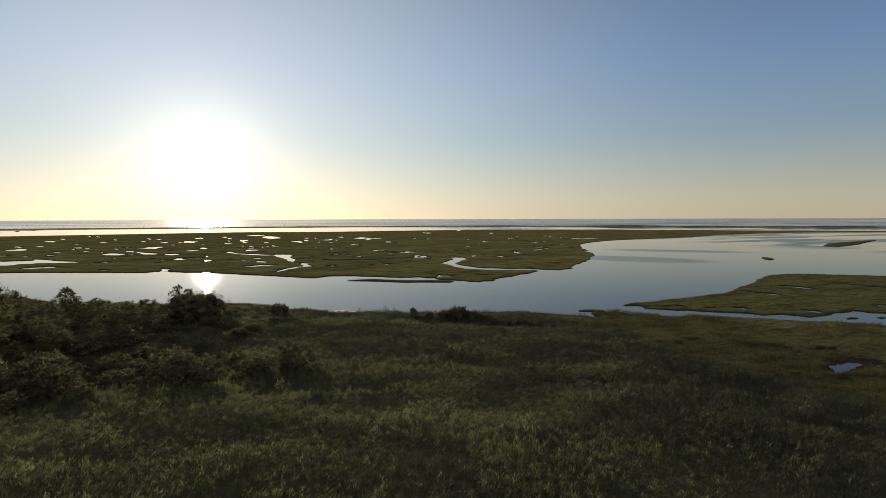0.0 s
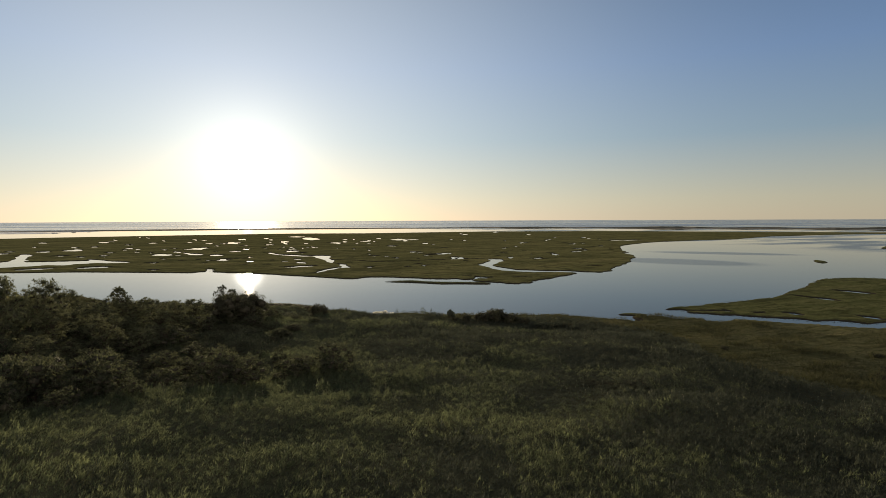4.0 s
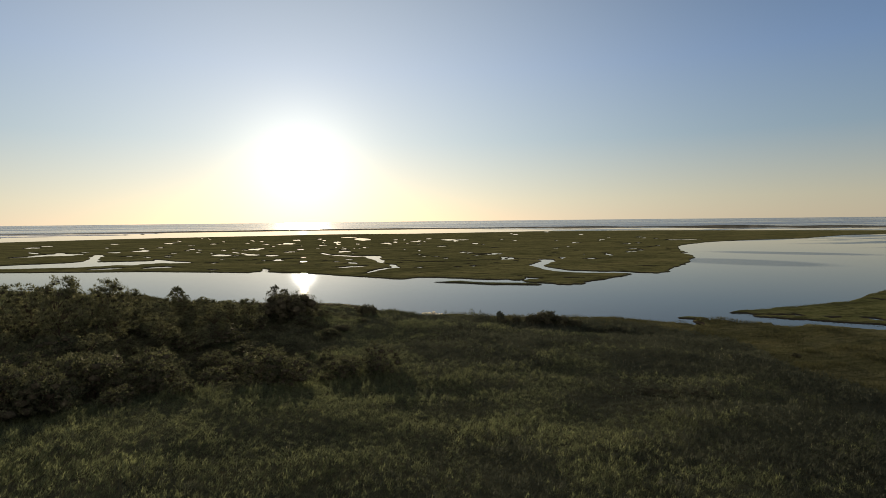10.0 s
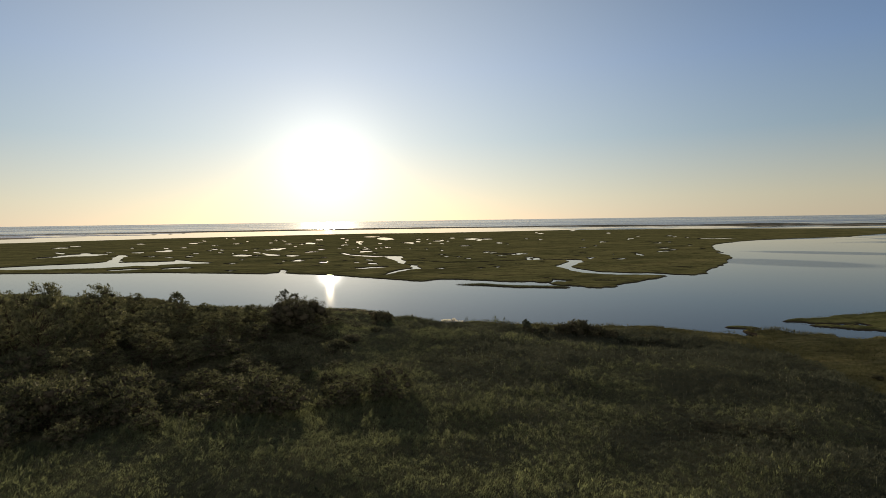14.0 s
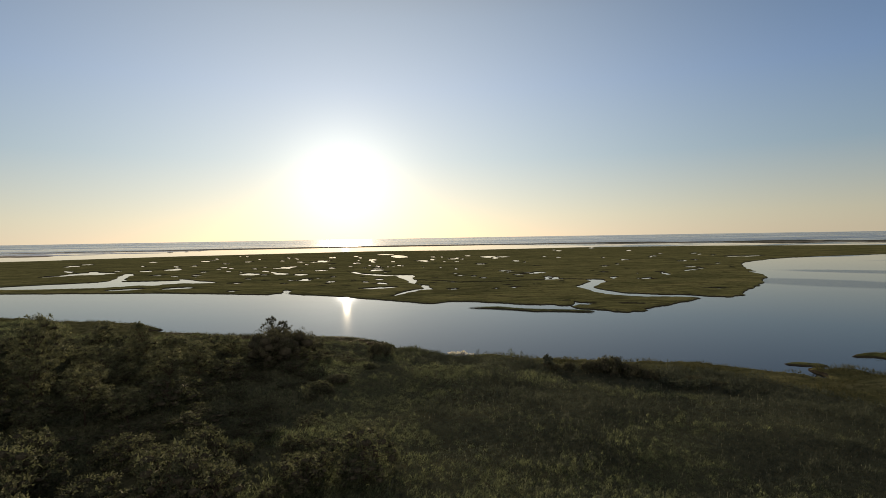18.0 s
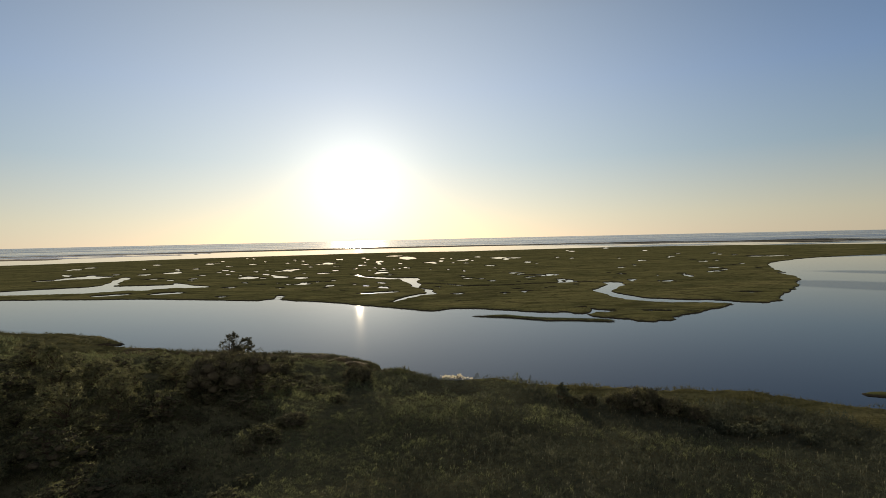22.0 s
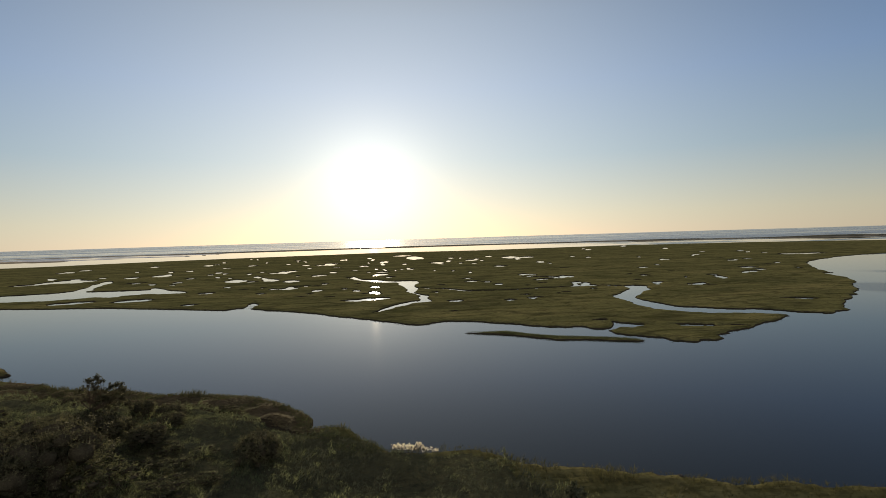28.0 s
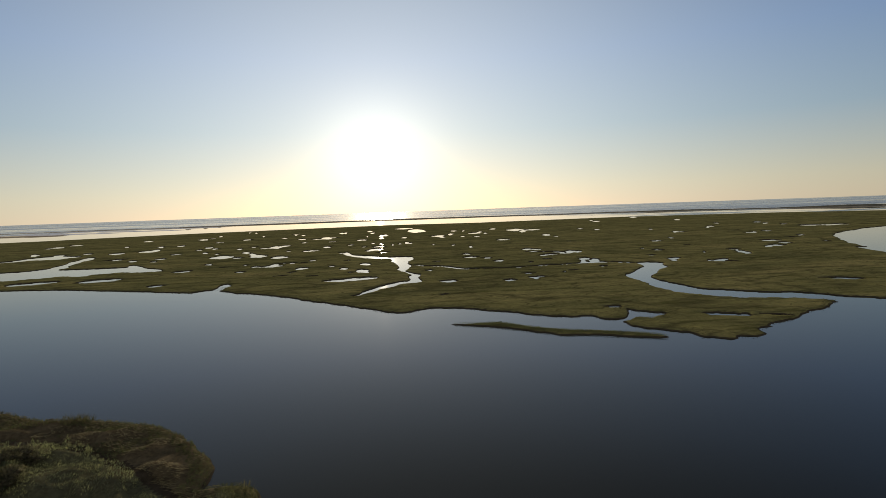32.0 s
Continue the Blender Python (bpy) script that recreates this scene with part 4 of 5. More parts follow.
def scatter(rng, x0, x1, y0, y1, spacing):
    """Jittered places over a rectangle."""
    gx, gy = np.meshgrid(np.arange(x0, x1, spacing), np.arange(y0, y1, spacing))
    gx, gy = gx.ravel(), gy.ravel()
    return gx + rng.uniform(-0.5, 0.5, gx.size) * spacing * 1.3, gy + rng.uniform(-0.5, 0.5, gy.size) * spacing * 1.3


def field_of_plants(name, px, py, pz, height, mat, per, rng, label, category, lean=0.5, leaf=0.5, wide=0.2):
    """Leafy plants: per leaves from each root, rising and spreading."""
    n = len(px)
    root = np.repeat(np.stack([px, py, pz], 1), per, 0)
    h = np.repeat(height, per)
    a = rng.uniform(0, TURN, n * per)
    tilt = rng.uniform(0.15, 1.0, n * per) * lean * 1.6
    way = unit(np.stack([np.cos(a) * tilt, np.sin(a) * tilt, np.ones(n * per)], 1))
    lift = rng.uniform(0.0, 0.55, n * per) * h
    spread = rng.uniform(0, 0.30, n * per) * h
    root[:, 0] += np.cos(a) * spread
    root[:, 1] += np.sin(a) * spread
    root[:, 2] += lift - 0.03
    up = unit(np.stack([-np.cos(a), -np.sin(a), 0.6 * np.ones(n * per)], 1) + rng.normal(0, 0.4, (n * per, 3)))
    side = unit(np.cross(way, up)) * (h * rng.uniform(wide * 0.3, wide * 0.6, n * per))[:, None]
    tip = root + (way - 0.18 * up) * (h * rng.uniform(leaf * 0.7, leaf * 1.2, n * per))[:, None]
    v, f = np.stack([root - side, root + side, tip], 1).reshape(-1, 3), np.arange(3 * n * per).reshape(-1, 3)
    return tagged(mesh_of(name, v, f, [mat], None, False), label, category, kind="stuff")


def field_of_tussocks(name, px, py, pz, height, wide, mat, per, fine, rng, label, category):
    """Rounded leafy tussocks: per leaves over a dome round each root, the tips turned up and out."""
    n = len(px)
    k = n * per
    a, r = rng.uniform(0, TURN, k), np.sqrt(rng.uniform(0, 1, k))
    h, w = np.repeat(height, per), np.repeat(wide, per)
    out = np.stack([np.cos(a) * r, np.sin(a) * r], 1)
    z = h * (1 - 0.62 * r ** 2) * rng.uniform(0.45, 1.0, k) ** 0.6
    at = np.repeat(np.stack([px, py, pz], 1), per, 0)
    at[:, :2] += out * w[:, None]
    at[:, 2] += z
    way = unit(np.stack([out[:, 0] * 0.45 + 0.30, out[:, 1] * 0.45, 1.0 - 0.3 * r], 1) + rng.normal(0, 0.26, (k, 3)))
    side = unit(np.cross(way, rng.normal(0, 1, (k, 3)))) * (fine * rng.uniform(0.020, 0.036, k) * (0.5 + h))[:, None]
    tip = at + way * (fine * rng.uniform(0.15, 0.32, k) * (0.5 + h))[:, None]
    swell = np.stack([out[:, 0], out[:, 1], 1.0 - 0.5 * r], 1) + rng.normal(0, 0.22, (k, 3))
    return tagged(leafy_mesh(name, at - side, at + side, tip, swell, mat), label, category, kind="stuff")


WOOD = [(-95, 58), (-40, 57), (-21, 58.5), (-10, 60.5), (-3, 66.5), (4, 69.5), (10.5, 70.5), (12.5, 76), (10, 83), (3, 88), (-6, 92), (-9, 104), (-9, 114), (4, 118), (6, 126), (2, 134), (-6, 142), (-14, 147), (-34, 152), (-60, 160), (-100, 170), (-130, 150), (-130, 70)]


# the hollow in the big dome's long shade, planted darker to deepen that shade
HOLLOW = [(-10, 86), (5, 88), (7.5, 97), (7, 108), (3.5, 117), (-4, 121), (-12, 116)]


def plant_meadow():
    rng = np.random.default_rng(5)
    # stretch of the plan, spacing, leaves on a plant, and their size
    bands = ((-45, 95, 26, 75, 0.48, 31, 0.72), (6, 95, 8, 26, 0.6, 27, 0.8), (-40, 110, 75, 112, 0.6, 32, 0.74), (-75, 80, 112, 172, 0.62, 28, 0.70), (-75, -45, 28, 70, 0.9, 18, 1.0), (95, 135, 8, 75, 0.9, 18, 1.0), (-110, -20, 172, 222, 0.8, 17, 1.1), (-75, 6, 8, 28, 1.2, 14, 1.4), (-75, 135, -32, 8, 1.3, 14, 1.5))
    for x0, x1, y0, y1, step, per, fine in bands:
        px, py = scatter(rng, x0, x1, y0, y1, step)
        sd = upland_distance(px, py)
        wood = inside_distance(px, py, WOOD)
        pond = inside_distance(px, py, MEADOW_POND)
        grassy = px + 12 * fbm(px, py, 22.0, 4, 60) > 71.5
        hay = on_hay(px, py)
        lip = hay & ((sd + 1.2 * fbm(px, py, 2.5, 2, 69) < 1.9) | (fbm(px * 0.6, py * 1.3, 3.4, 3, 73) > 0.16))
        fringe = grassy | hay | ((sd + 3.0 * fbm(px, py, 9.0, 3, 8) < np.where(px > 0, 2.0 + 6 * smooth(38, 50, px), 12)) & ((px > 19) | (px < -34)))
        keep = (sd > 0.3) & (wood < 5) & (inside_distance(px, py, HOLLOW) + 2.0 * fbm(px, py, 4.0, 3, 72) < 0.5) & (pond < -0.3) & (inside_distance(px, py, SHORE_PATH, False) < -0.7)
        px, py, sd, fringe, hay = px[keep], py[keep], sd[keep], fringe[keep], (hay & ~lip)[keep]
        pz = upland_height(px, py)
        # knee-high drifts of tussocks, some standing out singly or in mounds
        patch, mound = fbm(px, py, 11.0, 4, 40), fbm(px, py, 3.2, 3, 43)
        tall = (np.clip(0.62 + 0.5 * patch, 0.45, 0.95) + 0.30 * smooth(0.0, 0.45, mound)) * rng.choice((0.6, 0.8, 0.95, 1.1, 1.35), len(px)) * rng.uniform(0.85, 1.15, len(px))
        tall = tall * (1 + smooth(108, 122, py) * 0.8 * np.clip(fbm(px, py, 1.9, 2, 44) * 2.2, -0.6, 1.0))
        wide = step * rng.uniform(0.5, 0.82, len(px))
        # dull drifts, made commoner with x to paint the weaker light there
        dull = fbm(px, py, 8.0, 4, 47) + 0.25 * rng.normal(0, 1, len(px)) + 0.014 * (px - 20) > 0.05
        for m, mat, nm, lab in ((~fringe & ~dull, MEADOW_LEAF, "meadow_plants", "dense yellow-green meadow tussocks, backlit by low sun"), (~fringe & dull, DULL_LEAF, "meadow_herbs", "dull grey-green herbs in drifts, thicker where the meadow is less lit")):
            if m.any():
                field_of_tussocks(nm, px[m], py[m], pz[m], tall[m], wide[m], mat, per, fine, rng, lab, "meadow")
        if fringe.any():
            m = fringe
            green = ~hay[m]
            for sel, mat, nm, lab in ((green, GRASS_BLADE, "marsh_grass", "olive marsh grass along the low shore"), (~green, HAY_BLADE, "salt_hay", "brown matted salt hay on the bank")):
                if sel.any():
                    field_of_plants(nm, px[m][sel], py[m][sel], pz[m][sel], (0.2 if mat is GRASS_BLADE else 0.12) + 0.2 * rng.uniform(0.2, 1, sel.sum()) + (0.4 * smooth(0.0, 0.4, fbm(px[m][sel], py[m][sel] * 1.5, 5.0, 3, 33)) if mat is GRASS_BLADE else 0), mat, 11, rng, lab, "grass", lean=0.8 if mat is GRASS_BLADE else 2.2, leaf=1.0, wide=0.10)


def tube(verts, faces, a, b, ra, rb, sides=4):
    a, b = Vector(a), Vector(b)
    q = (b - a).to_track_quat("Z", "Y")
    base = len(verts)
    for p, r in ((a, ra), (b, rb)):
        verts += [tuple(p + q @ Vector((r * math.cos(TURN * k / sides), r * math.sin(TURN * k / sides), 0))) for k in range(sides)]
    faces += [(base + k, base + (k + 1) % sides, base + sides + (k + 1) % sides, base + sides + k) for k in range(sides)]


def limb(verts, faces, start, way, length, radius, rng, bits=4, wander=0.25):
    """A tapered, wandering limb. Returns the places along it."""
    p, w, places = Vector(start), Vector(way).normalized(), [Vector(start)]
    for k in range(bits):
        w = (w + Vector((rng.uniform(-1, 1), rng.uniform(-1, 1), rng.uniform(-0.3, 0.6))) * wander).normalized()
        e = p + w * (length / bits)
        tube(verts, faces, p, e, radius * (1 - k / bits * 0.8), radius * (1 - (k + 1) / bits * 0.8))
        p = e
        places.append(p.copy())
    return places


def make_tree(name, seed, height, spread, leaves, mat, label, category, base=0.3, lobes=14, leaf=0.22, stems=1, lobe=0.42, round_=0.8, flat=0.75, given=(), inner=0.6, sprigs=0, dense=0.0):
    """Trunk with limbs that reach into leafy lobes; the lobes leave gaps and an uneven outline."""
    leaves, leaf = int(leaves * 1.2), leaf * 0.78
    rng = random.Random(seed)
    nrg = np.random.default_rng(seed)
    verts, faces = [], []
    mid, half = height * (1 + base) / 2, height * (1 - base) / 2
    centres, sizes = [], []
    for k in range(lobes):
        a = TURN * (k * 0.618 + rng.uniform(-0.1, 0.1))
        u = -0.75 + 1.6 * (k + rng.random()) / lobes
        r = math.sqrt(max(0.0, 1 - u * u * 0.9)) * rng.uniform(0.45, 0.95) * (1 if u > -0.4 else round_)
        size = spread * lobe * rng.uniform(0.5, 1.3)
        z = mid + u * half * rng.uniform(0.8, 1.0)
        c = Vector((math.cos(a) * r * spread, math.sin(a) * r * spread, min(z, height - size * 0.6)))
        centres.append(c)
        sizes.append(size)
    if given:
        centres, sizes = [Vector(g[:3]) for g in given], [g[3] for g in given]
    for k in range(sprigs):
        a, u = rng.uniform(0, TURN), rng.uniform(0.1, 1.0)
        r = math.sqrt(1 - u * u * 0.85) * spread * rng.uniform(0.75, 1.12)
        centres.append(Vector((math.cos(a) * r, math.sin(a) * r, mid + half * u * rng.uniform(0.85, 1.18))))
        sizes.append(spread * rng.uniform(0.10, 0.17))
    trunks = []
    for s in range(stems):
        a = TURN * s / stems + rng.random()
        lean = Vector((math.cos(a) * 0.4, math.sin(a) * 0.4, 1)) if stems > 1 else Vector((rng.uniform(-0.1, 0.1), rng.uniform(-0.1, 0.1), 1))
        trunks.append(limb(verts, faces, (0, 0, -0.3), lean, height * 0.75, 0.016 * height + 0.03, rng, 5, 0.16))
    for c in centres[:: 1 if given else 2]:
        t = trunks[rng.randrange(stems)]
        p = min(t[1:5], key=lambda q: abs(q.z - c.z * 0.6))
        limb(verts, faces, p, c - p, (c - p).length, 0.007 * height + 0.01, rng, 2, 0.12)
    thing = new(name)
    trunk_ob = mesh_of("trunk", np.array(verts), np.array(faces), [BARK])
    trunk_ob.parent = thing
    centres, sizes = np.array(centres), np.array(sizes)
    share = sizes ** 2 / (sizes ** 2).sum()
    # every lobe is a head of small leafy tufts round a dense dark heart
    per = 13 if not given else 5
    heads = unit(nrg.normal(0, 1, (len(sizes) * per, 3)) + np.array([0, 0, 0.45]))
    reach = np.repeat(sizes, per) * nrg.uniform(0.62, 1.08, len(heads))
    head_at = np.repeat(centres, per, 0) + heads * reach[:, None] * np.array([1, 1, flat])
    hearts = int(leaves * 0.22)
    pick = nrg.choice(len(centres), leaves, p=share)
    tuft = pick * per + nrg.integers(0, per, leaves)
    d = unit(nrg.normal(0, 1, (leaves, 3)) + 0.5 * heads[tuft] + np.array([0, 0, 0.2]))
    at = head_at[tuft] + d * (sizes[pick] * 0.34 * nrg.uniform(0.2, 1.0, leaves) ** 0.6)[:, None] * np.array([1, 1, 0.7])
    at[:hearts] = (centres[pick] + d * (sizes[pick] * inner * nrg.uniform(0.3, 1.4, leaves))[:, None] * np.array([1, 1, flat]))[:hearts]
    big = np.where(np.arange(leaves) < hearts, 2.1, 1.0)
    at[:, 2] = np.maximum(at[:, 2], 0.05)
    way = unit(d + nrg.normal(0, 0.5, (leaves, 3)) + np.array([0, 0, 0.25]))
    up = unit(d * 0.6 + nrg.normal(0, 0.6, (leaves, 3)) + np.array([0, 0, 0.5]))
    side = unit(np.cross(way, up)) * (leaf * big * nrg.uniform(0.22, 0.40, leaves))[:, None]
    tip = at + way * (leaf * big * nrg.uniform(0.7, 1.4, leaves))[:, None]
    swell = unit(at - centres[pick]) + 0.35 * unit(at - np.array([0, 0, mid * 0.8])) + nrg.normal(0, 0.28, (leaves, 3)) + np.array([0, 0, 0.15])
    core = None
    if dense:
        # an unseen dark core in every lobe blocks the sun and paints inner shade
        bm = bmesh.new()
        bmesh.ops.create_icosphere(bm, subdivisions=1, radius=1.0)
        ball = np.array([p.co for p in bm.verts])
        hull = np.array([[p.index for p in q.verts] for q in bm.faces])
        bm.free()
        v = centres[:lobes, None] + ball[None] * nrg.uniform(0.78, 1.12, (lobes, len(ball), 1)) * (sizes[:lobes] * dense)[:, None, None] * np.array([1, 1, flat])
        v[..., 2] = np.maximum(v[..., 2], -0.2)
        core = v.reshape(-1, 3), (hull[None] + np.arange(lobes)[:, None, None] * len(ball)).reshape(-1, 3), np.tile(ball, (lobes, 1))
    crown = leafy_mesh("crown", at - side, at + side, tip, swell, mat, core)
    crown.parent = thing
    return tagged(thing, label, category)


def set_down(ob, x, y, turn=0.0, size=1.0, tall=1.0, sink=0.0, first=False):
    z = float(upland_height(np.array([x]), np.array([y]))[0]) - sink
    m = Matrix.LocRotScale((x, y, z), Euler((0, 0, turn)), (size, size, size * tall))
    if first:
        ob.matrix_basis = m
        return ob
    c = copy_thing(ob, Matrix.Identity(4))
    c.matrix_basis = m
    return c


def plant_wood():
    rng = random.Random(11)
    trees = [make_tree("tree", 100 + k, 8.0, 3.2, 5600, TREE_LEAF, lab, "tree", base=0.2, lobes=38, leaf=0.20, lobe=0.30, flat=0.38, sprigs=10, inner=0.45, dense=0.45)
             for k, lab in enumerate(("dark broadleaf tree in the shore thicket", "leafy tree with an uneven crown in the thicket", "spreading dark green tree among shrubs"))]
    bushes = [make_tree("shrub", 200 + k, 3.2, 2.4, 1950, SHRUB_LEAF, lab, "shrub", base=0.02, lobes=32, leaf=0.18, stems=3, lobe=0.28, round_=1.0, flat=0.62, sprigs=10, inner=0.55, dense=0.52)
              for k, lab in enumerate(("dense rounded dark green shrub at the meadow edge", "low spreading shrub with fine leaves", "bushy shrub with backlit leaf tips"))]
    tagged(trees[0], group="thicket trees"), tagged(trees[1], group="thicket trees"), tagged(trees[2], group="thicket trees")
    for b in bushes:
        tagged(b, group="thicket shrubs")
    first = {id(o): True for o in trees + bushes}

    def put(ob, *a, **k):
        k["first"] = first.pop(id(ob), False)
        return set_down(ob, *a, **k)
    # tall trees that stand out of the canopy: place and height over the water
    tall_trees = ((-36, 99, 15.8), (-34, 114, 13.2), (-43, 106, 13.5), (-40, 149, 8.0), (-50, 112, 13.0), (-46, 95, 13.0), (-58, 100, 12.5), (-62, 120, 8.5), (-39, 122, 10.5), (-31, 106, 9.5), (-53, 134, 5.5), (-68, 106, 12.0), (-16, 109, 9.2), (-22, 99, 9.0), (-19, 127, 7.6), (-26, 112, 9.5), (-14, 118, 8.0), (-28, 134, 7.6), (-28, 88, 8.5), (-16, 96, 7.0), (-38, 84, 9.5), (-12, 133, 6.6), (-23, 123, 8.2), (-21.5, 130, 7.4), (-15.5, 126, 7.2))
    for k, (x, y, top) in enumerate(tall_trees):
        g = float(upland_height(np.array([float(x)]), np.array([float(y)]))[0])
        tall = (top - g) * 1.08 / 8.0
        put(trees[k % 3], x, y, rng.uniform(0, TURN), 0.38 + tall * 0.45, tall / (0.38 + tall * 0.45))
    placed = [(x, y) for x, y, top in tall_trees]
    tries = count = 0
    while count < 175 and tries < 9000:
        tries += 1
        x, y = rng.uniform(-64, 12), rng.uniform(58, 156)
        d = float(inside_distance(np.array([x]), np.array([y]), WOOD)[0])
        west = max(0.0, min(1.0, (-x - 8) / 30)) * (1.0 if y < 132 else 0.1)
        gap = 2.5 + 1.5 * west + (0.5 if d > 12 else 0)
        if d < 0.8 or any((x - a) ** 2 + (y - b) ** 2 < gap ** 2 for a, b in placed):
            continue
        placed.append((x, y))
        count += 1
        if d > 8 and x < -12 and 82 < y < 132 and rng.random() < 0.3 * west + 0.1:
            put(trees[rng.randrange(3)], x, y, rng.uniform(0, TURN), rng.uniform(0.42, 0.6) + 0.2 * west, rng.uniform(0.85, 1.05))
        else:
            front = 0.25 if y < 82 else 0.0
            put(bushes[rng.randrange(3)], x, y, rng.uniform(0, TURN), rng.choice((0.6, 0.8, 0.95, 1.1, 1.35)) * rng.uniform(0.9, 1.1) + 0.4 * west, rng.uniform(0.45, 0.85) + 0.2 * west + front)
    # low brush in the shaded hollow, its dark leaves adding to the shade
    for k in range(34):
        x, y = rng.uniform(-9, 6.5), rng.uniform(87, 118)
        put(bushes[rng.randrange(3)], x, y, rng.uniform(0, TURN), rng.uniform(0.4, 0.7), rng.uniform(0.4, 0.6))
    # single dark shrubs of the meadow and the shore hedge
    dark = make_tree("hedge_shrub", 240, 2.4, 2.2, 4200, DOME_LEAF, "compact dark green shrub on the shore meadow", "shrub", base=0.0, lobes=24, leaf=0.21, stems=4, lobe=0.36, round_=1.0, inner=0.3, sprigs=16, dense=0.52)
    tagged(dark, group="shore shrubs")
    first[id(dark)] = True
    # the three flattest, near (45, 58), are added to darken a shaded hollow
    for x, y, size, tall in ((15.6, 133.5, 1.08, 1.22), (44.6, 115.9, 0.6, 0.9), (46.6, 114.5, 0.55, 1.3), (49.5, 111.5, 0.85, 1.15), (52, 110, 1.05, 1.25), (54.5, 108, 0.95, 1.05), (56.5, 105.5, 0.8, 0.85), (61.5, 101.5, 0.75, 0.65), (64, 99.5, 0.6, 0.6), (68.5, 96.5, 0.5, 0.5), (78, 71.7, 0.34, 0.8), (76.9, 85.5, 0.34, 0.7), (100.1, 60.4, 0.4, 0.6), (101.8, 59.4, 0.36, 0.5), (45, 58.5, 0.8, 0.32), (47.5, 57, 0.8, 0.3), (42.5, 60, 0.7, 0.3), (8, 112, 0.9, 0.5), (13, 120, 0.6, 0.6), (1, 150, 0.9, 0.7), (3, 145, 0.8, 0.8), (-13, 150, 0.9, 0.7), (-5.6, 143.6, 1.2, 0.95), (-2.8, 142.8, 1.0, 0.85), (-8.6, 144.2, 1.0, 0.85), (2.5, 139, 1.1, 0.7), (-2.5, 150.5, 0.75, 0.95)):
        put(dark, x, y, rng.uniform(0, TURN), size, tall)
    sprays = [(rng.uniform(-0.9, 0.9), rng.uniform(-0.9, 0.9), rng.uniform(1.5, 2.9), rng.uniform(0.22, 0.42)) for k in range(24)]
    sapling = make_tree("sapling", 246, 2.7, 1.0, 2600, PALE_LEAF, "young sparse-leaved tree at the end of the shore hedge", "tree", leaf=0.17, stems=3, flat=0.9, inner=0.2, given=sprays + [(0.5, 0, 0.8, 0.5), (-0.5, 0.2, 0.7, 0.5), (0, -0.4, 0.9, 0.5)])
    set_down(sapling, 43.8, 116.8, 0.0, 1.0, 1.0, first=True)
    pale = make_tree("pale_shrub", 252, 1.5, 1.4, 1700, PALE_LEAF, "low grey-green shrub with pale leaves by the hedge", "shrub", base=0.0, lobes=20, leaf=0.17, stems=4, lobe=0.34, round_=1.0, inner=0.35, sprigs=10)
    tagged(pale, group="pale shrubs")
    first[id(pale)] = True
    for x, y, size in ((57, 100.2, 0.9), (58.6, 98.8, 1.0), (57.2, 102.2, 0.8), (60, 101.6, 0.8), (61.4, 99.6, 0.9), (63.4, 95.8, 0.7), (53.6, 99.8, 0.6)):
        put(pale, x, y, rng.uniform(0, TURN), size, rng.uniform(0.75, 1.1))
    for x, y, size, tall in ((7.5, 132, 0.9, 0.4), (9, 126, 1.0, 0.4), (5.5, 137, 0.8, 0.45), (11.5, 128.5, 0.7, 0.4), (9.5, 135.5, 0.7, 0.4), (4, 132.5, 0.9, 0.5)):
        put(bushes[rng.randrange(3)], x, y, rng.uniform(0, TURN), size, tall)
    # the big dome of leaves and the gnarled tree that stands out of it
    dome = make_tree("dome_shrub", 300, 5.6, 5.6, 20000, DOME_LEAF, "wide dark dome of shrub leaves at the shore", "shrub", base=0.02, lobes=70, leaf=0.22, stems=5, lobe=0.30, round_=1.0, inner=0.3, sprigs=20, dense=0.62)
    set_down(dome, -2.6, 126.5, 0.4, 1.0, 1.0, first=True)
    twist = random.Random(52)
    # flat head, vine-wrapped stem, drooping arm, and the lobed side crown
    tufts = [(x, twist.uniform(-0.3, 0.3), z, r) for x, z, r in ((-0.75, 4.95, 0.26), (-0.3, 5.1, 0.36), (0.2, 5.15, 0.36), (0.6, 4.95, 0.24), (0.0, 4.6, 0.30), (0.1, 4.1, 0.28), (0.0, 3.6, 0.32), (0.1, 3.1, 0.38), (0.3, 2.6, 0.5),
             (-0.8, 4.45, 0.14), (-1.3, 4.3, 0.2), (-1.7, 4.0, 0.24), (-2.05, 3.75, 0.2), (-1.2, 3.55, 0.14), (-0.8, 3.4, 0.12), (-1.6, 3.4, 0.12),
             (1.0, 3.3, 0.4), (1.5, 4.0, 0.36), (2.1, 4.25, 0.36), (2.7, 4.1, 0.3), (3.05, 3.6, 0.32), (2.3, 3.4, 0.5), (1.5, 2.9, 0.5), (3.4, 3.0, 0.3), (2.7, 2.7, 0.5), (0.9, 2.3, 0.5), (1.9, 2.2, 0.55), (3.2, 2.1, 0.5))]
    tufts = [(x + twist.uniform(-r, r) * k, y + twist.uniform(-r, r), z + twist.uniform(-r, r) * k, r * (1.3 - 0.25 * k)) for x, y, z, r in tufts for k in (0, 1.1, 1.3)]
    gnarled = make_tree("gnarled_tree", 312, 5.0, 1.0, 9500, DOME_LEAF, "gnarled tree with a sparse crown above the shrubs", "tree", leaf=0.14, stems=2, flat=0.8, inner=0.1, given=tufts)
    layers = []
    for z in (0.6, 1.2, 1.8, 2.4, 3.0, 3.6, 4.2, 4.7, 5.1):
        r = 2.5 * (1 - z / 5.6)
        count = max(1, int(r * 4))
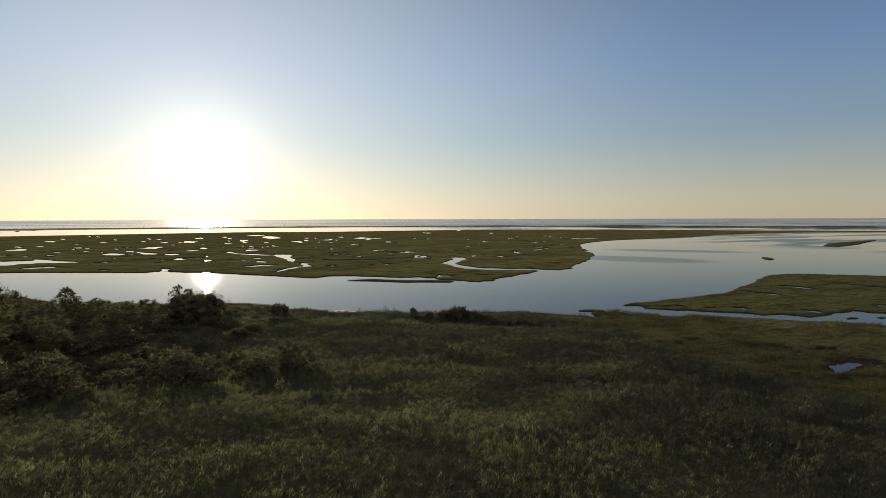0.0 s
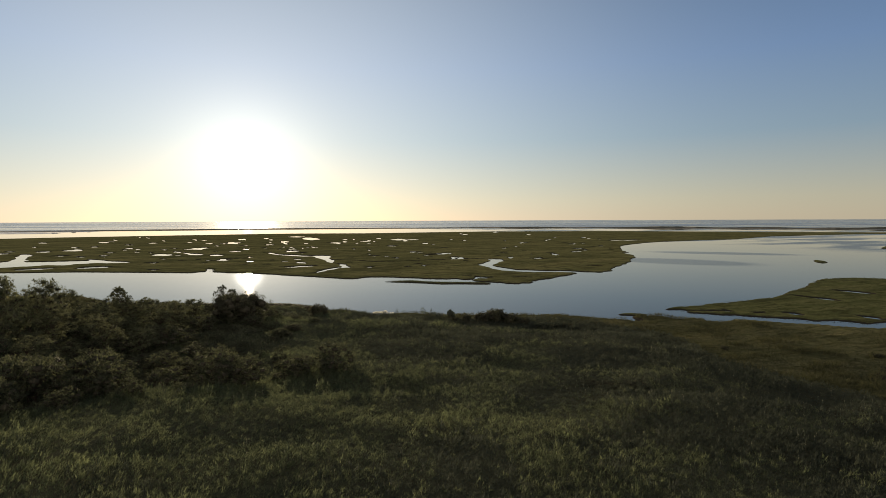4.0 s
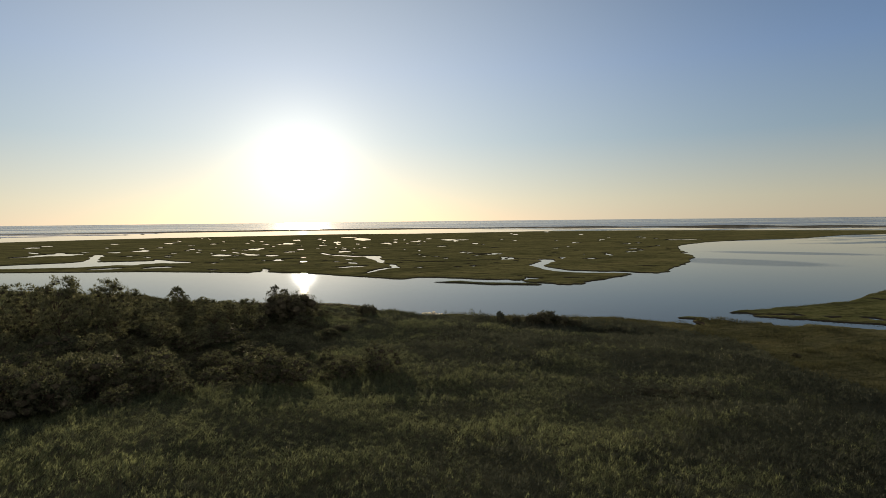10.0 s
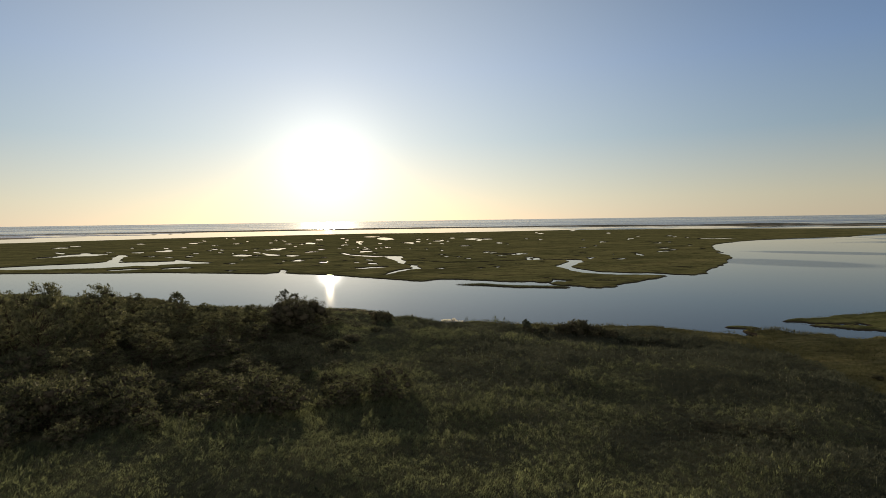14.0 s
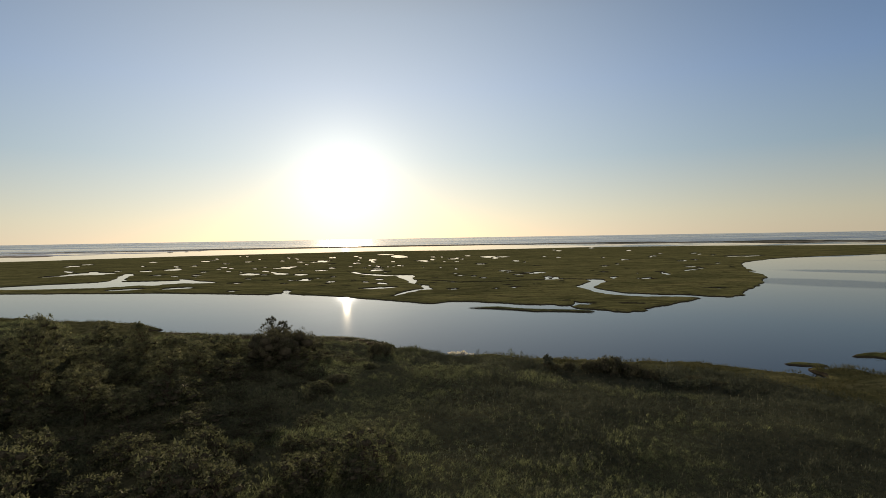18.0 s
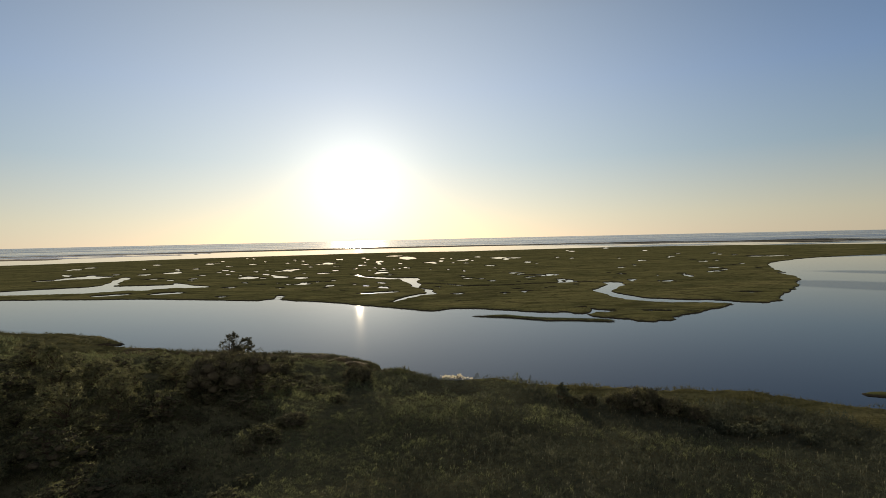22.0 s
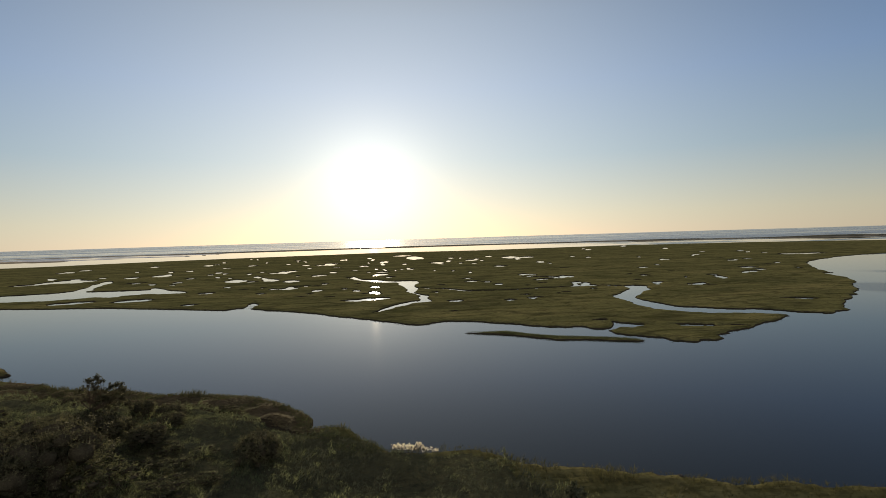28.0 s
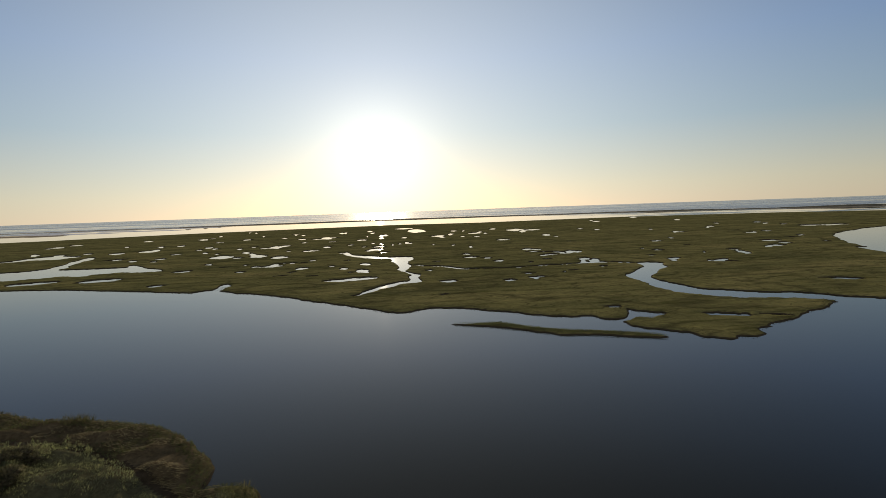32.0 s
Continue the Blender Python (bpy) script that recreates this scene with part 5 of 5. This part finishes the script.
        layers += [(r * 0.8 * math.cos(TURN * k / count + z), r * 0.8 * math.sin(TURN * k / count + z), z, 0.34 + 0.28 * r * twist.uniform(0.6, 1.0)) for k in range(count)]
    cedar = make_tree("cedar_tree", 330, 5.3, 2.5, 3600, DOME_LEAF, "dark conical cedar on the green shore", "tree", leaf=0.2, flat=0.6, inner=0.2, given=layers)
    set_down(cedar, -57.6, 163.3, 0.0, 1.0, 1.0, first=True)
    set_down(gnarled, -6.4, 146.7, 0.25, 1.0, 1.16, first=True)
    cap = [(1.45 * r * math.cos(2.4 * k), 1.45 * r * math.sin(2.4 * k), 8.2 - 1.6 * r * r + twist.uniform(-0.15, 0.15), 0.5) for k, r in ((k, math.sqrt(k / 20)) for k in range(20))]
    skirt = [(0.4 + 1.2 * math.cos(1.9 * k), 1.2 * math.sin(1.9 * k), 1.6 + 0.36 * k + twist.uniform(-0.2, 0.2), 0.85) for k in range(14)]
    umbrella = make_tree("umbrella_tree", 318, 8.2, 1.8, 5200, TREE_LEAF, "tall tree with a domed umbrella crown above the thicket", "tree", leaf=0.2, flat=0.7, inner=0.3, given=cap + skirt)
    set_down(umbrella, -25.0, 125.0, 0.3, 1.0, 1.05, first=True)



def plant_marsh_edges():
    """Grass that leans over the marsh banks nearest to the shore."""
    rng = np.random.default_rng(9)
    for name, outline, box, step, reach in (("bank_grass", NEAR_SHORE + MARSH_TIP + EAST_SHORE + FAR_SHORE, (-70, 150, 178, 300), 0.55, 3.0), ("strip_grass", THIN_ISLE, (48, 88, 182, 207), 0.24, 3.0), ("point_grass", SIDE_MARSH, (99, 235, 76, 152), 0.6, 2.0)):
        px, py = scatter(rng, box[0], box[1], box[2], box[3], step)
        sd = inside_distance(px + 1.3 * fbm(px, py, 6.0, 3, 1), py + 1.3 * fbm(px, py, 6.0, 3, 2), rounded(outline)) if name == "bank_grass" else inside_distance(px, py, rounded(outline))
        wet = np.maximum(inside_distance(px, py, rounded(CREEK_EAST)), -1e3)
        keep = (sd > 0.25) & (sd < reach) & (wet < -1.0)
        px, py, sd = px[keep], py[keep], sd[keep]
        field_of_plants(name, px, py, np.clip(sd * 0.6, 0.02, 0.34), rng.uniform(0.12, 0.26, len(px)) * (0.9 if name == "strip_grass" else 1.0), BANK_LEAF if name == "strip_grass" else GRASS_BLADE, 8, rng, "olive marsh grass fringing the bank", "grass", lean=0.5, leaf=1.0, wide=0.16)


def plant_windrows():
    """Long combed-over stems of the matted hay, lying in curved swaths."""
    rng = np.random.default_rng(61)
    px, py = scatter(rng, -36, 22, 138, 176, 0.34)
    keep = on_hay(px, py) & (upland_distance(px, py) > 0.6) & (fbm(px, py * 1.6, 2.6, 3, 64) > -0.02)
    px, py = np.repeat(px[keep], 3) + rng.normal(0, 0.12, keep.sum() * 3), np.repeat(py[keep], 3) + rng.normal(0, 0.08, keep.sum() * 3)
    n = len(px)
    a = -0.35 + 1.1 * fbm(px, py, 5.0, 2, 65) + rng.normal(0, 0.2, n)
    root = np.stack([px, py, upland_height(px, py) + 0.10], 1)
    way = unit(np.stack([np.cos(a), np.sin(a), rng.uniform(0.05, 0.4, n)], 1))
    v, f = leaves_mesh(root, way, np.tile([0.0, 0.0, 1.0], (n, 1)), rng.uniform(0.35, 0.9, n), rng.uniform(0.035, 0.075, n), 0.15)
    tagged(mesh_of("hay_windrows", v, f, [DRY_HAY], None, False), "pale combed-over stems of matted salt hay", "hay", kind="stuff")


def plant_bank_turf():
    """Short green turf along the lip of the bank and in patches over the hay."""
    rng = np.random.default_rng(63)
    px, py = scatter(rng, -36, 30, 134, 176, 0.3)
    sd = upland_distance(px, py)
    patch = fbm(px * 0.6, py * 1.3, 3.4, 3, 73)
    lip = sd + 1.2 * fbm(px, py, 2.5, 2, 69) < 1.9
    keep = (sd > 0.08) & ((on_hay(px, py) & (lip | (patch > 0.1))) | ((px > 18) & (sd < 5)))
    px, py = px[keep], py[keep]
    field_of_plants("bank_turf", px, py, upland_height(px, py), rng.uniform(0.14, 0.34, len(px)), BANK_LEAF, 9, rng, "short green turf along the edge of the hay bank", "grass", lean=0.9, leaf=1.0, wide=0.12)


def plant_undergrowth():
    """Low brush that closes the gaps between the thicket's shrubs."""
    rng = np.random.default_rng(27)
    px, py = scatter(rng, -64, 13, 58, 156, 0.8)
    keep = np.maximum(inside_distance(px, py, WOOD), inside_distance(px, py, HOLLOW) + 2.0 * fbm(px, py, 4.0, 3, 72)) > 0.5
    px, py = px[keep], py[keep]
    tall = np.clip(0.9 + 0.9 * fbm(px, py, 7.0, 3, 70), 0.35, 1.7)
    field_of_plants("undergrowth", px, py, upland_height(px, py), tall, SHRUB_LEAF, 12, rng, "tangled green undergrowth between the thicket shrubs", "undergrowth", lean=0.6, leaf=0.3, wide=0.2)


def plant_stalks():
    """Pale dry flower stalks that stand out of the meadow."""
    rng = np.random.default_rng(21)
    px, py = scatter(rng, -30, 72, 14, 112, 1.15)
    keep = (fbm(px, py, 13.0, 3, 51) + 0.006 * (px - 25) > -0.02) & (rng.random(len(px)) < 0.35 + 0.4 * smooth(5, 35, px)) & (inside_distance(px, py, WOOD) < -1) & (upland_distance(px, py) > 14) & (px + 0.2 * py < 84)
    px, py = px[keep], py[keep]
    pz = upland_height(px, py)
    n = len(px)
    h = rng.uniform(0.7, 1.2, n)
    a = rng.uniform(0, TURN, n)
    way = unit(np.stack([0.2 * np.cos(a), 0.2 * np.sin(a), np.ones(n)], 1))
    root = np.stack([px, py, pz], 1)
    face = unit(np.stack([np.cos(a), np.sin(a), np.zeros(n)], 1))
    v1, f1 = leaves_mesh(root, way, face, h, np.full(n, 0.02))
    v2, f2 = leaves_mesh(root + way * (h * 0.72)[:, None], way, face, h * 0.22, rng.uniform(0.05, 0.09, n))
    tagged(mesh_of("dry_stalks", np.concatenate([v1, v2]), np.concatenate([f1, f2 + len(v1)]), [STALK], None, False), "pale dry flower stalks above the meadow plants", "stalks", kind="stuff")


def make_rock(name, x, y, z, size, seed, label):
    bm = bmesh.new()
    bmesh.ops.create_icosphere(bm, subdivisions=3, radius=1.0)
    for v in bm.verts:
        n = noise.noise(v.co * 1.3 + Vector((seed, 0, 0))) * 0.35 + noise.noise(v.co * 4 + Vector((0, seed, 0))) * 0.1
        v.co *= 1 + n
        v.co.z *= 0.62
    me = bpy.data.meshes.new(name)
    bm.to_mesh(me)
    bm.free()
    me.materials.append(ROCK)
    ob = new(name, me)
    ob.matrix_basis = Matrix.LocRotScale((x, y, z), Euler((0, 0, seed)), (size, size * 0.8, size))
    return tagged(ob, label, "rock")


def plant_reeds():
    """A stand of pale reeds at the water's edge, their plumes full of light."""
    rng = np.random.default_rng(33)
    tufts = ((-2.1, 0.7, 16), (-1.6, 0.95, 26), (-1.1, 0.8, 22), (-0.55, 1.05, 30), (-0.1, 0.75, 18), (0.45, 1.25, 26), (0.75, 1.05, 16), (1.35, 0.5, 12), (2.1, 0.62, 14), (2.5, 0.5, 8))
    n = sum(k for u, tall, k in tufts)
    u = np.concatenate([np.full(k, u) for u, tall, k in tufts]) + rng.normal(0, 0.16, n)
    tall = np.concatenate([np.full(k, tall) for _, tall, k in tufts])
    px, py = 31.8 + u, 134.6 - 0.35 * u + rng.uniform(-0.6, 0.6, n)
    h = tall * rng.uniform(0.55, 1.05, n)
    lean = unit(np.stack([0.30 + rng.normal(0, 0.15, n), rng.normal(0, 0.15, n), np.ones(n)], 1))
    root = np.stack([px, py, np.full(n, -0.05)], 1)
    a = rng.uniform(0, TURN, n)
    face = unit(np.stack([np.cos(a), np.sin(a), np.zeros(n)], 1))
    thing = new("reed_clump")
    v, f = leaves_mesh(root, lean, face, h, np.full(n, 0.05))
    stems = mesh_of("stems", v, f, [HAY_BLADE], None, False)
    stems.parent = thing
    tagged(stems, kind="stuff")
    per = 3
    tip = np.repeat(root + lean * (h * 0.7)[:, None], per, 0)
    w = unit(np.repeat(lean, per, 0) + rng.normal(0, 0.35, (n * per, 3)))
    v, f = leaves_mesh(tip, w, unit(rng.normal(0, 1, (n * per, 3))), rng.uniform(0.14, 0.34, n * per), rng.uniform(0.05, 0.11, n * per))
    plumes = mesh_of("plumes", v, f, [PLUME], None, False)
    plumes.parent = thing
    tagged(plumes, "pale feathery reed plumes", kind="stuff")
    tagged(thing, "pale reeds shining in the low sun at the water edge", "reeds")


def build_far_shallows():
    """Sand bars, low islets and lines of surf off the end of the barrier beach."""
    def low_bar(name, x0, y0, x1, y1, wide, top, mats, label, category):
        n, m = max(14, int(math.hypot(x1 - x0, y1 - y0) / 6)), 9
        t, w = np.linspace(0, 1, n), np.linspace(-1, 1, m)
        d = Vector((x1 - x0, y1 - y0)).normalized()
        off = wide * w[None] * (0.35 + 0.65 * np.sin(np.pi * t))[:, None]
        wob = wide * 0.5 * fbm(t * 40, t * 0 + x0, 6.0, 3, 2)[:, None]
        gx = x0 + (x1 - x0) * t[:, None] - d.y * (off + wob)
        gy = y0 + (y1 - y0) * t[:, None] + d.x * (off + wob)
        z = -0.4 + (top + 0.4) * (1 - w[None] ** 2) * np.sin(np.pi * np.clip(t * 1.02, 0, 1))[:, None] ** 0.4 * (1 + 0.4 * fbm(gx, gy, 20.0, 3, 5))
        return tagged(height_sheet(name, gx, gy, z, mats, lambda mid: np.zeros(len(mid), dtype=int)), label, category, kind="structure")
    low_bar("shoal_water", -1500, 1500, -330, 1345, 400, 0.10, [SHOAL], "ruffled grey shoal water inside the barrier beach", "water")
    low_bar("sand_bar", -900, 1230, -480, 1110, 95, 0.5, [SAND], "low dark sand bar off the barrier beach", "sand bar")
    for x, y, half, top in ((-358, 1262, 7, 0.9), (-337, 1306, 5, 0.8), (-324, 1362, 4, 0.7)):
        low_bar("far_islet", x - half, y + half * 0.5, x + half, y - half * 0.5, 5, top, [DUNE], "small dark islet in the far shallows", "islet")
    for x0, y0, x1, y1, wide in ((-690, 1265, -440, 1180, 3.5), (-560, 1310, -330, 1235, 3.0), (-820, 1450, -480, 1380, 4.0), (-640, 1210, -520, 1165, 2.5), (-520, 1420, -300, 1400, 3.0)):
        low_bar("surf_line", x0, y0, x1, y1, wide * 2.5, 1.0, [FOAM], "white line of surf over the shallows", "surf")


plant_wood()
plant_reeds()
make_rock("shore_rock", -4.1, 164.2, 0.12, 0.55, 2.0, "dark weathered boulder on the bank")
make_rock("shore_rock", 56.5, 123.0, 0.15, 0.38, 5.0, "small dark stone at the meadow shore")
build_far_shallows()
plant_marsh_edges()
plant_undergrowth()
plant_windrows()
plant_bank_turf()
plant_stalks()
plant_meadow()
